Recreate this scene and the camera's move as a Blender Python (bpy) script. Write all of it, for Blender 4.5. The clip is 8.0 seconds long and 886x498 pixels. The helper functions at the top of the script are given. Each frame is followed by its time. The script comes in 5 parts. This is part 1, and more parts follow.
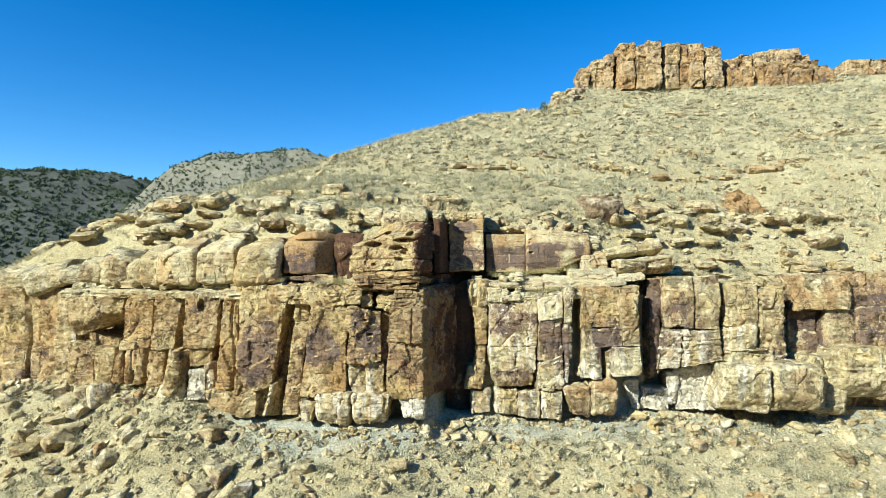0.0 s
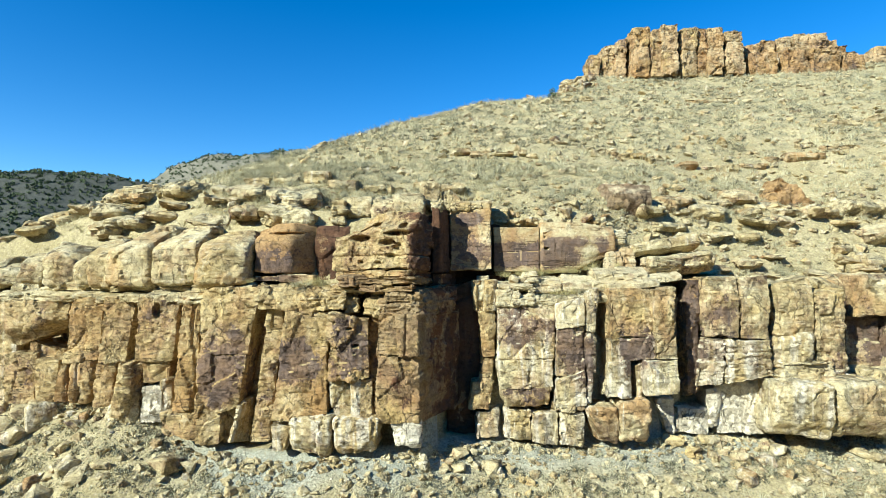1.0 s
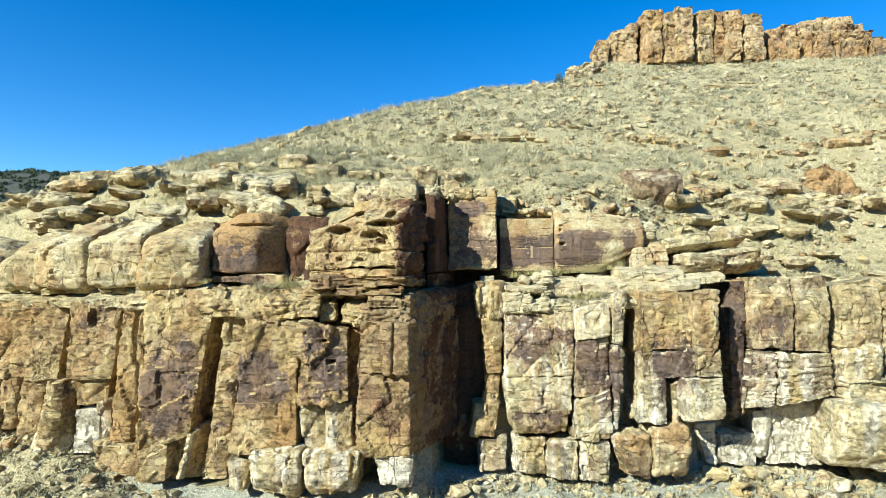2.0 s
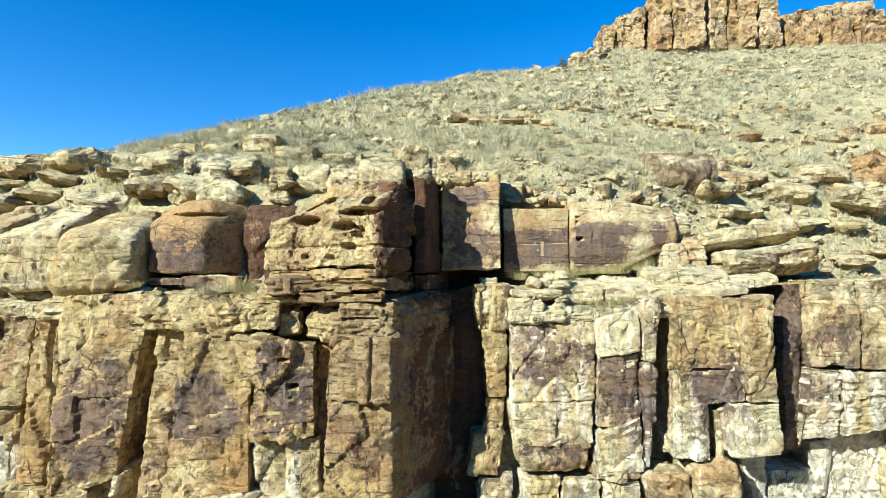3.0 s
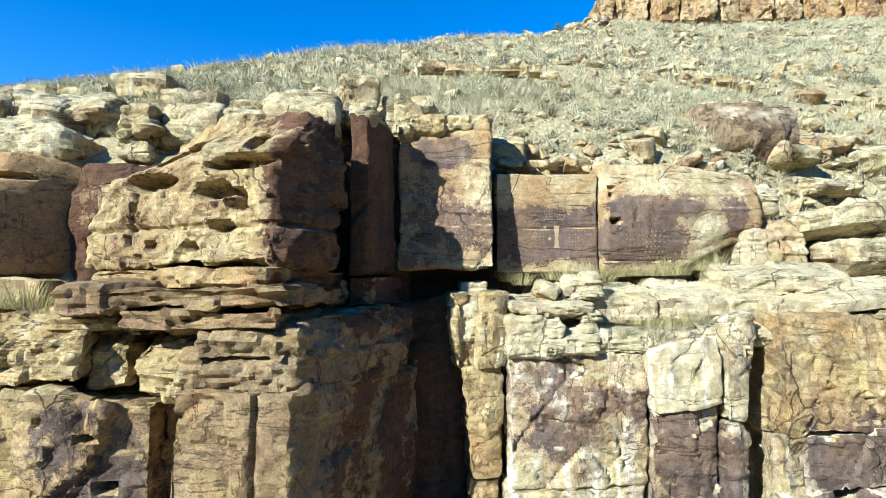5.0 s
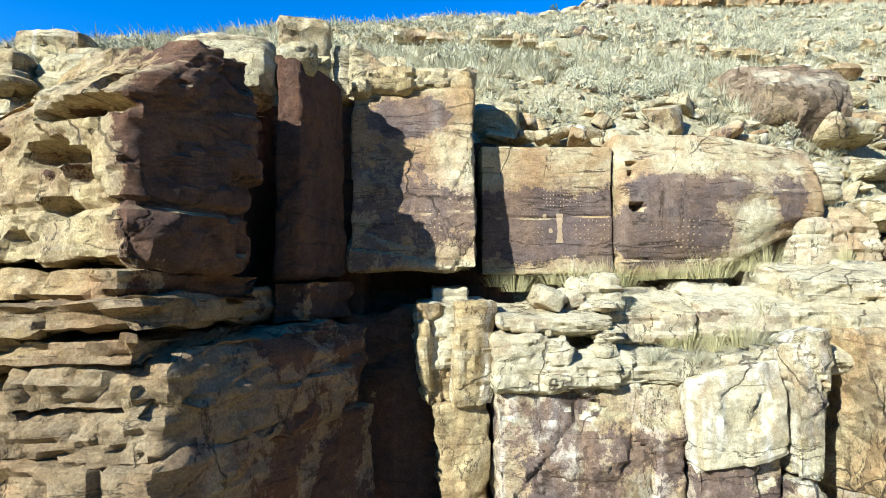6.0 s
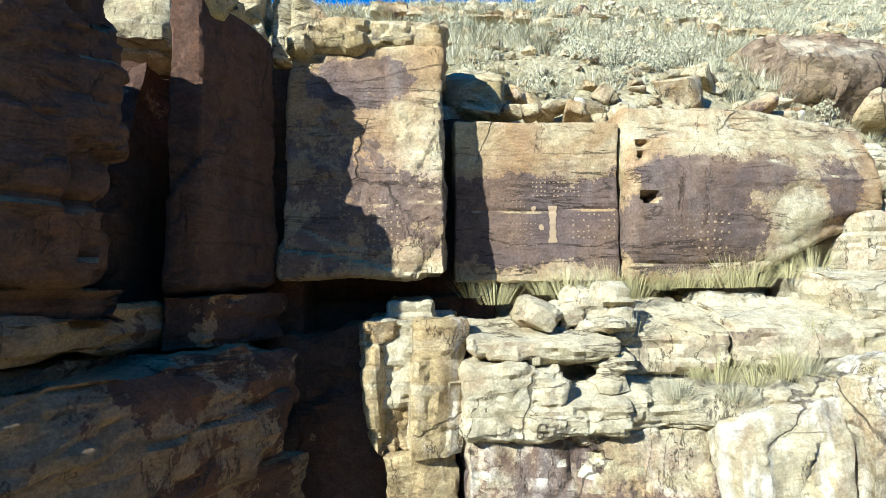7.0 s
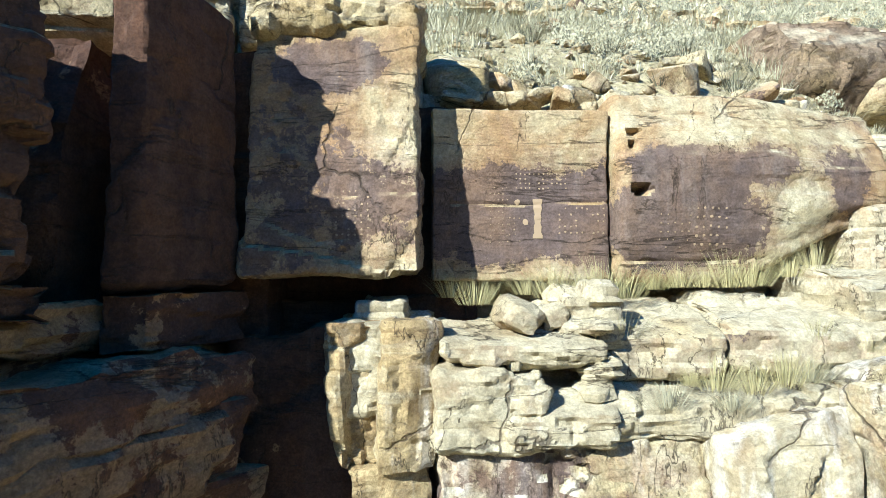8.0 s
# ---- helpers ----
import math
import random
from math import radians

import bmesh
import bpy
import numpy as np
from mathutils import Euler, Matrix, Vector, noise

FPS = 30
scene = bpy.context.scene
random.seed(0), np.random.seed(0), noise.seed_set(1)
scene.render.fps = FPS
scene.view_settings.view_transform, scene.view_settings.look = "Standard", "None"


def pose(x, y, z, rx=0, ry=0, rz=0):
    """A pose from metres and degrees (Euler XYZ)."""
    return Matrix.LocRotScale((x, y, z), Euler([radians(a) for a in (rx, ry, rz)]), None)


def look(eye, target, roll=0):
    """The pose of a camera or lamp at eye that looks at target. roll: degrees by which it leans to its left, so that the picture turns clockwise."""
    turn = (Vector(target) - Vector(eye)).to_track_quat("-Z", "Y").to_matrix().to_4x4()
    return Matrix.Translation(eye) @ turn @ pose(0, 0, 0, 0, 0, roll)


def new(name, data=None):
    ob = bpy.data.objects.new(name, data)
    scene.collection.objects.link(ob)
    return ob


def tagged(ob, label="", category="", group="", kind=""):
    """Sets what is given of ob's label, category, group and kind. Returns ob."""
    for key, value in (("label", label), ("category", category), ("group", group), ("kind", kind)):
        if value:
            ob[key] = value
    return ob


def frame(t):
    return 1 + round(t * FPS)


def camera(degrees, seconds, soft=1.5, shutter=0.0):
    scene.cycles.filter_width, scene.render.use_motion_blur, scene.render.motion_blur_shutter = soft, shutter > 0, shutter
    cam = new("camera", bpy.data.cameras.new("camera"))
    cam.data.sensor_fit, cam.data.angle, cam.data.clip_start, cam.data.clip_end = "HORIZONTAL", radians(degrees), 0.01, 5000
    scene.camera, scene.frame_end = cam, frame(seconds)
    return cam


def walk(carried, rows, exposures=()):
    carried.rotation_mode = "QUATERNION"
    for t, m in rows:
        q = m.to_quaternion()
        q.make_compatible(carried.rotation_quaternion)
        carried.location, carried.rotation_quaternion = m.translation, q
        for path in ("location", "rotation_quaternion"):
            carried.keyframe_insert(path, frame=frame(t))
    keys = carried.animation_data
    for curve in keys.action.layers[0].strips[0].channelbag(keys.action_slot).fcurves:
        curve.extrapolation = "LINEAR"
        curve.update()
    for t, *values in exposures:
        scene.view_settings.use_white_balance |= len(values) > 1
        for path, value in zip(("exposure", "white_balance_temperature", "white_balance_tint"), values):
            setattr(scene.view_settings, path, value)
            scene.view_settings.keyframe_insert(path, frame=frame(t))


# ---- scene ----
cam = camera(78.3, 8.0, soft=0.55)
PATH = [
    (0, (0.166, 0.431, 6.619), (0.152, 2.429, 6.701), -0.1),
    (0.5, (0.144, 2.257, 6.526), (0.13, 4.255, 6.614), -0.1),
    (1, (0.145, 4.037, 6.476), (0.13, 6.035, 6.569), -0.1),
    (1.5, (0.157, 5.745, 6.431), (0.144, 7.742, 6.527), -0.1),
    (3, (0.235, 10.452, 6.458), (0.246, 12.449, 6.558), 0.0),
    (3.5, (0.284, 11.877, 6.458), (0.31, 13.874, 6.564), 0.0),
    (4, (0.383, 13.229, 6.512), (0.424, 15.225, 6.619), 0.1),
    (4.5, (0.502, 14.532, 6.494), (0.562, 16.528, 6.598), 0.1),
    (6, (1.09, 17.994, 6.554), (1.189, 19.989, 6.656), -0.1),
    (6.5, (1.325, 18.839, 6.602), (1.427, 20.834, 6.705), -0.1),
    (7, (1.543, 19.456, 6.633), (1.646, 21.451, 6.738), -0.1),
    (7.5, (1.705, 19.769, 6.63), (1.807, 21.763, 6.738), -0.1),
    (8, (1.793, 19.832, 6.604), (1.895, 21.826, 6.713), -0.0),
]
walk(cam, [(t, look(eye, target, roll)) for t, eye, target, roll in PATH],
     exposures=((0, 0.94, 6300, -2), (1.5, 0.98, 6250, -2), (3.5, 1.13, 6050, -1), (4.5, 1.19, 5850, 1), (6.0, 1.3, 5650, 4), (7.0, 1.34, 5550, 5), (8.0, 1.34, 5550, 5)))

import functools
from mathutils.bvhtree import BVHTree

# ---- light ----
SUN_AZ, SUN_EL = 47.0, 30.0      # the sun stands behind the camera, to its left
world = bpy.data.worlds.new("world")
scene.world = world
world.use_nodes = True
wn = world.node_tree.nodes
sky = wn.new("ShaderNodeTexSky")
sky.sky_type, sky.sun_disc = "NISHITA", False
sky.sun_elevation, sky.sun_rotation = radians(SUN_EL), radians(180 + SUN_AZ)
sky.altitude, sky.air_density, sky.dust_density, sky.ozone_density = 1700, 1.0, 0.1, 1.6
deep = wn.new("ShaderNodeHueSaturation")
deep.inputs["Saturation"].default_value = 1.45
deep.inputs["Hue"].default_value = 0.508
wn["Background"].inputs["Strength"].default_value = 0.11
world.node_tree.links.new(sky.outputs[0], deep.inputs["Color"])
world.node_tree.links.new(deep.outputs[0], wn["Background"].inputs["Color"])
sun = new("sun", bpy.data.lights.new("sun", "SUN"))
sun.data.energy, sun.data.angle, sun.data.color = 5.0, radians(0.53), (1.0, 0.97, 0.905)
sun.matrix_world = look((0, 0, 0), (math.sin(radians(SUN_AZ)) * math.cos(radians(SUN_EL)),
                                   math.cos(radians(SUN_AZ)) * math.cos(radians(SUN_EL)), -math.sin(radians(SUN_EL))))


# ---- noise on arrays ----
np.seterr(over="ignore")


def hashed(i, j, k, salt):
    h = (i.astype(np.uint32) * np.uint32(374761393) + j.astype(np.uint32) * np.uint32(668265263)
         + k.astype(np.uint32) * np.uint32(2147483647) + np.uint32(salt * 974711 + 12345))
    h = (h ^ (h >> np.uint32(13))) * np.uint32(1274126177)
    h = (h ^ (h >> np.uint32(16))) * np.uint32(2246822519)
    return ((h ^ (h >> np.uint32(15))) & np.uint32(0xFFFFFF)).astype(np.float64) / float(0xFFFFFF)


def vnoise(p, salt=0):
    """Smooth value noise, -1 to 1, at the rows of p."""
    b = np.floor(p).astype(np.int64)
    f = p - b
    f = f * f * f * (f * (f * 6 - 15) + 10)
    out = 0
    for dx in (0, 1):
        wx = f[:, 0] if dx else 1 - f[:, 0]
        for dy in (0, 1):
            wy = f[:, 1] if dy else 1 - f[:, 1]
            for dz in (0, 1):
                wz = f[:, 2] if dz else 1 - f[:, 2]
                out = out + wx * wy * wz * hashed(b[:, 0] + dx, b[:, 1] + dy, b[:, 2] + dz, salt)
    return out * 2 - 1


def fbm(p, octaves=4, salt=0, rough=0.5):
    out, amp, total = 0, 1.0, 0.0
    for o in range(octaves):
        out = out + amp * vnoise(p * 2.03 ** o + 17.3 * o, salt + o)
        total += amp
        amp *= rough
    return out / total


def cells(p, salt=0):
    """Broken facets: the value of the nearest cell with a tilt of its own, and the closeness of its border."""
    b = np.floor(p).astype(np.int64)
    best, second = np.full(len(p), 9e9), np.full(len(p), 9e9)
    value = np.zeros(len(p))
    for dx in (-1, 0, 1):
        for dy in (-1, 0, 1):
            for dz in (-1, 0, 1):
                i, j, k = b[:, 0] + dx, b[:, 1] + dy, b[:, 2] + dz
                q0, q1, q2 = hashed(i, j, k, salt), hashed(i, j, k, salt + 1), hashed(i, j, k, salt + 2)
                e = np.stack([p[:, 0] - i - q0, p[:, 1] - j - q1, p[:, 2] - k - q2], 1)
                d = (e * e).sum(1)
                v = hashed(i, j, k, salt + 3) * 2 - 1 + 0.9 * (e[:, 0] * (q1 - 0.5) + e[:, 2] * (q0 - 0.5))
                near = d < best
                second = np.where(near, best, np.minimum(second, d))
                value = np.where(near, v, value)
                best = np.where(near, d, best)
    return value, np.sqrt(second) - np.sqrt(best)


def smooth(a, b, x):
    t = np.clip((x - a) / (b - a), 0, 1)
    return t * t * (3 - 2 * t)


# ---- materials ----
def mat(name):
    m = bpy.data.materials.new(name)
    m.use_nodes = True
    return m, m.node_tree.nodes, m.node_tree.links, m.node_tree.nodes["Principled BSDF"]


class Net:
    """Shortcuts for the nodes of one material."""

    def __init__(self, name, rough=0.9):
        self.m, self.n, self.l, self.bsdf = mat(name)
        self.bsdf.inputs["Roughness"].default_value = rough
        self.bsdf.inputs["Specular IOR Level"].default_value = 0.25
        self.geo = self.n.new("ShaderNodeNewGeometry")
        self.info = self.n.new("ShaderNodeObjectInfo")

    def put(self, socket, value):
        if isinstance(value, bpy.types.NodeSocket):
            self.l.new(value, socket)
        else:
            socket.default_value = value

    def place(self, scale=(1, 1, 1), turn=(0, 0, 0)):
        n = self.n.new("ShaderNodeMapping")
        self.l.new(self.geo.outputs["Position"], n.inputs["Vector"])
        n.inputs["Scale"].default_value = scale
        n.inputs["Rotation"].default_value = turn
        return n.outputs[0]

    def noise(self, scale, detail=6, rough=0.55, stretch=(1, 1, 1), distort=0.0):
        n = self.n.new("ShaderNodeTexNoise")
        self.l.new(self.place(stretch), n.inputs["Vector"])
        n.inputs["Scale"].default_value, n.inputs["Detail"].default_value = scale, detail
        n.inputs["Roughness"].default_value, n.inputs["Distortion"].default_value = rough, distort
        return n.outputs[0]

    def voronoi(self, scale, feature="DISTANCE_TO_EDGE", stretch=(1, 1, 1)):
        n = self.n.new("ShaderNodeTexVoronoi")
        n.feature = feature
        self.l.new(self.place(stretch), n.inputs["Vector"])
        n.inputs["Scale"].default_value = scale
        return n.outputs["Distance"]

    def calc(self, op, a, b=0.0, c=0.0):
        n = self.n.new("ShaderNodeMath")
        n.operation = op
        for s, v in zip(n.inputs, (a, b, c)):
            self.put(s, v)
        return n.outputs[0]

    def step(self, value, low, high):
        n = self.n.new("ShaderNodeMapRange")
        n.interpolation_type = "SMOOTHSTEP"
        for key, v in (("Value", value), ("From Min", low), ("From Max", high)):
            self.put(n.inputs[key], v)
        return n.outputs[0]

    def mix(self, fac, a, b, blend="MIX"):
        n = self.n.new("ShaderNodeMix")
        n.data_type, n.blend_type = "RGBA", blend
        self.put(n.inputs[0], fac)
        for s, v in ((n.inputs[6], a), (n.inputs[7], b)):
            self.put(s, (*v, 1) if isinstance(v, tuple) else v)
        return n.outputs[2]

    def chisel(self, scale, stretch=(1, 1, 1), wave=0.12):
        """The height of small flat broken facets, each with a tilt of its own, in metres."""
        def vector(op, a, b, c=None):
            n = self.n.new("ShaderNodeVectorMath")
            n.operation = op
            for s, v in zip(n.inputs, (a, b, c)):
                if v is not None:
                    self.put(s, v)
            return n
        drift = self.n.new("ShaderNodeTexNoise")
        drift.inputs["Scale"].default_value, drift.inputs["Detail"].default_value = scale * 1.3, 4
        self.l.new(self.geo.outputs["Position"], drift.inputs["Vector"])
        place = vector("MULTIPLY_ADD", drift.outputs["Color"], (wave / scale * 4,) * 3, self.place(stretch)).outputs[0]
        cell = self.n.new("ShaderNodeTexVoronoi")
        cell.inputs["Scale"].default_value = scale
        self.l.new(place, cell.inputs["Vector"])
        off = vector("SUBTRACT", place, cell.outputs["Position"]).outputs[0]
        tilt = vector("SUBTRACT", cell.outputs["Color"], (0.5, 0.5, 0.5)).outputs[0]
        lean = vector("DOT_PRODUCT", off, tilt).outputs["Value"]
        return self.calc("ADD", lean, self.calc("MULTIPLY", self.rgb(cell.outputs["Color"])[0], 0.16 / scale))

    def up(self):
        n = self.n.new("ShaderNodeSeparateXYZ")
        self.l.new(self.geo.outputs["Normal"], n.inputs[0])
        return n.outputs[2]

    def rgb(self, colour):
        n = self.n.new("ShaderNodeSeparateColor")
        self.l.new(colour, n.inputs[0])
        return n.outputs

    def bump(self, height, strength, distance, under=None):
        n = self.n.new("ShaderNodeBump")
        n.inputs["Strength"].default_value, n.inputs["Distance"].default_value = strength, distance
        self.l.new(height, n.inputs["Height"])
        if under is not None:
            self.l.new(under, n.inputs["Normal"])
        return n.outputs[0]

    def done(self, colour, normal=None):
        self.put(self.bsdf.inputs["Base Color"], colour)
        if normal is not None:
            self.l.new(normal, self.bsdf.inputs["Normal"])
        return self.m


TAN = ((0.42, 0.335, 0.17), (0.56, 0.485, 0.295), (0.62, 0.55, 0.37), (0.31, 0.225, 0.11))
OCHRE = ((0.40, 0.285, 0.125), (0.51, 0.405, 0.21), (0.57, 0.475, 0.285), (0.27, 0.175, 0.075))
PALE = ((0.47, 0.395, 0.235), (0.545, 0.475, 0.305), (0.60, 0.54, 0.37), (0.35, 0.27, 0.145))
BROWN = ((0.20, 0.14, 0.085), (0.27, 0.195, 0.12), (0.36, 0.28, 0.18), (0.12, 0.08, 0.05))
# rock tones darkened for walls and fills that lie in shade
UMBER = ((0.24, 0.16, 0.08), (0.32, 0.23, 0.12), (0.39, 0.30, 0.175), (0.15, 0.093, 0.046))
ORANGE = ((0.42, 0.285, 0.145), (0.52, 0.39, 0.22), (0.57, 0.465, 0.29), (0.31, 0.175, 0.09))


def sandstone(name="sandstone", zones=(), stain=0.45, deep=1.0, flat=0.6, hues=TAN, speck=0.3, top=None, chip=1.0):
    """Bedded sandstone. The object's colour says how much desert varnish (r), bleached white (g) and rust (b) it
    carries.
    zones: (x, z, rx, rz, amount) of the larger varnished and shade-darkened patches on a face; hues: two ground tones,
    the light and the dark beds;
    deep: below 1 darkens the varnish of faces that lie in shade."""
    k = Net(name, 0.92)
    r, g, b = k.rgb(k.info.outputs["Color"])[:3]
    broad = k.noise(0.55, 5)
    grain = k.noise(9.0, 9, 0.75)
    beds = k.noise(1.0, 7, 0.68, (0.7, 0.7, 6.0), 1.1)
    col = k.mix(k.step(broad, 0.3, 0.7), hues[0], hues[1])
    col = k.mix(k.step(beds, 0.54, 0.70), col, hues[2])
    col = k.mix(k.step(beds, 0.45, 0.30), col, hues[3])
    ochre = k.step(k.noise(0.45, 7, 0.6, (1, 1, 1), 0.6), 0.5, 0.68)
    col = k.mix(k.calc("MULTIPLY", ochre, 0.6), col, (0.47, 0.335, 0.125))
    # crumbled yellow and brown crusts with clear borders
    crust = k.noise(1.7, 8, 0.66, (1, 1, 0.8), 0.8)
    col = k.mix(k.calc("MULTIPLY", k.step(crust, 0.565, 0.585), 0.5), col, hues[3])
    col = k.mix(k.calc("MULTIPLY", k.step(crust, 0.425, 0.405), 0.5), col, hues[2])
    rust = k.noise(0.9, 6, 0.6, (1, 1, 0.8), 0.5)
    col = k.mix(k.calc("MULTIPLY", k.step(k.calc("ADD", rust, k.calc("MULTIPLY", b, 0.8)), 0.70, 1.0), 0.8), col, (0.36, 0.205, 0.08))
    # bleached faces and runs
    runs = k.noise(1.0, 6, 0.6, (3.4, 3.4, 0.25), 0.5)
    col = k.mix(k.calc("MULTIPLY", k.step(k.calc("ADD", runs, k.calc("MULTIPLY", g, 0.6)), 0.74, 0.92), 0.85), col, (0.68, 0.62, 0.49))
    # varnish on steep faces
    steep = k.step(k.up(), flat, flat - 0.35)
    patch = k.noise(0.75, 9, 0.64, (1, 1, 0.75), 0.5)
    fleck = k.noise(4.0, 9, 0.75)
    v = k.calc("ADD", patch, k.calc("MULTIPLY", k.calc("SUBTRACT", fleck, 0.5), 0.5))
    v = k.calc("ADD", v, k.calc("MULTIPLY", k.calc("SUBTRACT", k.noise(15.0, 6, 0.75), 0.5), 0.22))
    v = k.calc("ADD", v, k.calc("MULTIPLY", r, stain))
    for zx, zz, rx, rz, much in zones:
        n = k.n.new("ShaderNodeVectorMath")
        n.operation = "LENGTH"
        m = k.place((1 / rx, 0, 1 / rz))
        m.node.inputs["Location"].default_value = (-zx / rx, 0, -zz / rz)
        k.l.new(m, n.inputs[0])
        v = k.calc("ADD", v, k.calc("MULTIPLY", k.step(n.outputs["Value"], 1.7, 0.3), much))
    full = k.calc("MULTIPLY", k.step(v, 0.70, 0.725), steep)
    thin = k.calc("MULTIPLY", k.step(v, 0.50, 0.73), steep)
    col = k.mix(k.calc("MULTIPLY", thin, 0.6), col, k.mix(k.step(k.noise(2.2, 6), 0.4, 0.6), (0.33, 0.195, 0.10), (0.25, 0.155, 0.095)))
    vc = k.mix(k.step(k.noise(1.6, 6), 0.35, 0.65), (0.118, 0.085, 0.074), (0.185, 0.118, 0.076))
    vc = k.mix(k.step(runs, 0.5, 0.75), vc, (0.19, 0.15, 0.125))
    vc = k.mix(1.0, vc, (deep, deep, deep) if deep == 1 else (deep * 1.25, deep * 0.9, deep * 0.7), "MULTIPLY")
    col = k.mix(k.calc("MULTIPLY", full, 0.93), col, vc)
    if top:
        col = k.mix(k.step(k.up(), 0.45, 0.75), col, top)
    # lichen specks, partings, joints, angular cracks and pits
    col = k.mix(k.calc("MULTIPLY", k.step(k.noise(11.0, 7, 0.8), 0.61, 0.68), speck), col, (0.09, 0.07, 0.05))
    part = k.noise(1.0, 7, 0.6, (0.45, 0.45, 3.2), 0.5)
    part = k.step(k.calc("ABSOLUTE", k.calc("SUBTRACT", part, 0.53)), 0.008, 0.002)
    joint = k.noise(1.0, 6, 0.62, (1.5, 1.5, 0.4), 0.3)
    joint = k.step(k.calc("ABSOLUTE", k.calc("SUBTRACT", joint, 0.46)), 0.006, 0.002)
    some = k.step(k.noise(0.9, 3), 0.44, 0.56)
    line = k.calc("MAXIMUM", k.calc("MULTIPLY", part, some), k.calc("MULTIPLY", joint, k.calc("SUBTRACT", 1.0, some)))
    shift = k.n.new("ShaderNodeVectorMath")
    shift.operation = "MULTIPLY_ADD"
    wave = k.n.new("ShaderNodeTexNoise")
    wave.inputs["Scale"].default_value, wave.inputs["Detail"].default_value = 2.5, 5
    k.l.new(k.geo.outputs["Position"], wave.inputs["Vector"])
    k.l.new(wave.outputs["Color"], shift.inputs[0])
    shift.inputs[1].default_value = (0.3, 0.3, 0.3)
    k.l.new(k.place((0.8, 0.8, 0.55)), shift.inputs[2])
    net = k.n.new("ShaderNodeTexVoronoi")
    net.feature = "DISTANCE_TO_EDGE"
    net.inputs["Scale"].default_value = 1.0
    k.l.new(shift.outputs[0], net.inputs["Vector"])
    broken = k.calc("MULTIPLY", k.step(net.outputs["Distance"], 0.012, 0.003), k.step(k.noise(0.7, 3), 0.52, 0.58))
    line = k.calc("MAXIMUM", line, broken)
    col = k.mix(k.calc("MULTIPLY", line, 0.7), col, (0.06, 0.042, 0.025))
    pits = k.step(k.noise(22.0, 5, 0.6), 0.66, 0.70)
    col = k.mix(k.calc("MULTIPLY", pits, speck + 0.1), col, (0.09, 0.065, 0.04))
    col = k.mix(0.3 + 0.4 * speck, col, k.mix(k.step(grain, 0.38, 0.62), (0.48, 0.46, 0.42), (1.28, 1.27, 1.25)), "MULTIPLY")
    col = k.mix(0.3 + 0.4 * speck, col, k.mix(k.step(k.noise(45.0, 4, 0.75), 0.40, 0.60), (0.55, 0.53, 0.50), (1.32, 1.32, 1.31)), "MULTIPLY")
    n1 = k.bump(k.chisel(1.7, (1, 1, 1.25)), 0.8 * chip, 1.0)
    n1 = k.bump(k.chisel(5.5, (1, 1, 1.5)), 0.7 * chip, 1.0, n1)
    n2 = k.bump(k.noise(1.0, 6, 0.7, (2.0, 2.0, 13.0), 1.0), 0.4, 0.045, n1)
    n2 = k.bump(k.noise(13.0, 8, 0.75, (1, 1, 1.4)), 0.9, 0.035, n2)
    n2 = k.bump(k.noise(55.0, 5, 0.8), 0.8, 0.010, n2)
    n3 = k.bump(k.calc("SUBTRACT", 1.0, k.calc("MAXIMUM", line, pits)), 0.8, 0.05, n2)
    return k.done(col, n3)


def soil(name="dry_soil", low=(0.40, 0.335, 0.175), high=(0.50, 0.43, 0.25), stone=(0.55, 0.47, 0.33)):
    k = Net(name, 0.95)
    col = k.mix(k.step(k.noise(0.35, 6), 0.3, 0.7), low, high)
    col = k.mix(k.step(k.noise(2.5, 8, 0.7), 0.52, 0.68), col, tuple(c * 0.8 for c in low))
    att = k.n.new("ShaderNodeAttribute")
    att.attribute_name = "shale"
    col = k.mix(k.calc("MULTIPLY", att.outputs["Fac"], 0.85), col, k.mix(k.step(k.noise(1.5, 6), 0.4, 0.65), (0.34, 0.36, 0.30), (0.42, 0.43, 0.36)))
    stones = k.voronoi(9.0, "F1")
    col = k.mix(k.calc("MULTIPLY", k.step(stones, 0.45, 0.2), 0.5), col, stone)
    col = k.mix(0.7, col, k.mix(k.step(k.noise(11.0, 8, 0.75), 0.35, 0.65), (0.55, 0.52, 0.48), (1.25, 1.25, 1.22)), "MULTIPLY")
    n1 = k.bump(k.noise(4.0, 9, 0.75), 1.0, 0.14)
    n2 = k.bump(k.voronoi(14.0, "F1"), 0.6, 0.04, n1)
    return k.done(col, n2)


def straw(name, a, b, dark):
    k = Net(name, 0.85)
    pos = k.noise(1.3, 3)
    isl = k.geo.outputs["Random Per Island"]
    col = k.mix(k.step(pos, 0.35, 0.65), a, b)
    col = k.mix(k.calc("MULTIPLY", k.step(isl, 0.55, 1.0), 0.6), col, dark)
    return k.done(col)


ROCK = sandstone()
ROCK_PANEL = sandstone("varnished_panel", ((2.9, 7.2, 1.7, 0.42, 0.42), (3.5, 7.8, 0.5, 0.3, 0.14)), 0.2, chip=0.25, speck=0.12)
ROCK_FACE = sandstone("varnished_boulder", ((4.5, 7.2, 0.75, 0.42, 0.40), (5.05, 7.75, 0.6, 0.22, 0.30), (4.3, 7.75, 0.4, 0.2, 0.2), (6.2, 7.55, 0.28, 0.32, 0.28)), 0.15, chip=0.25, speck=0.15)
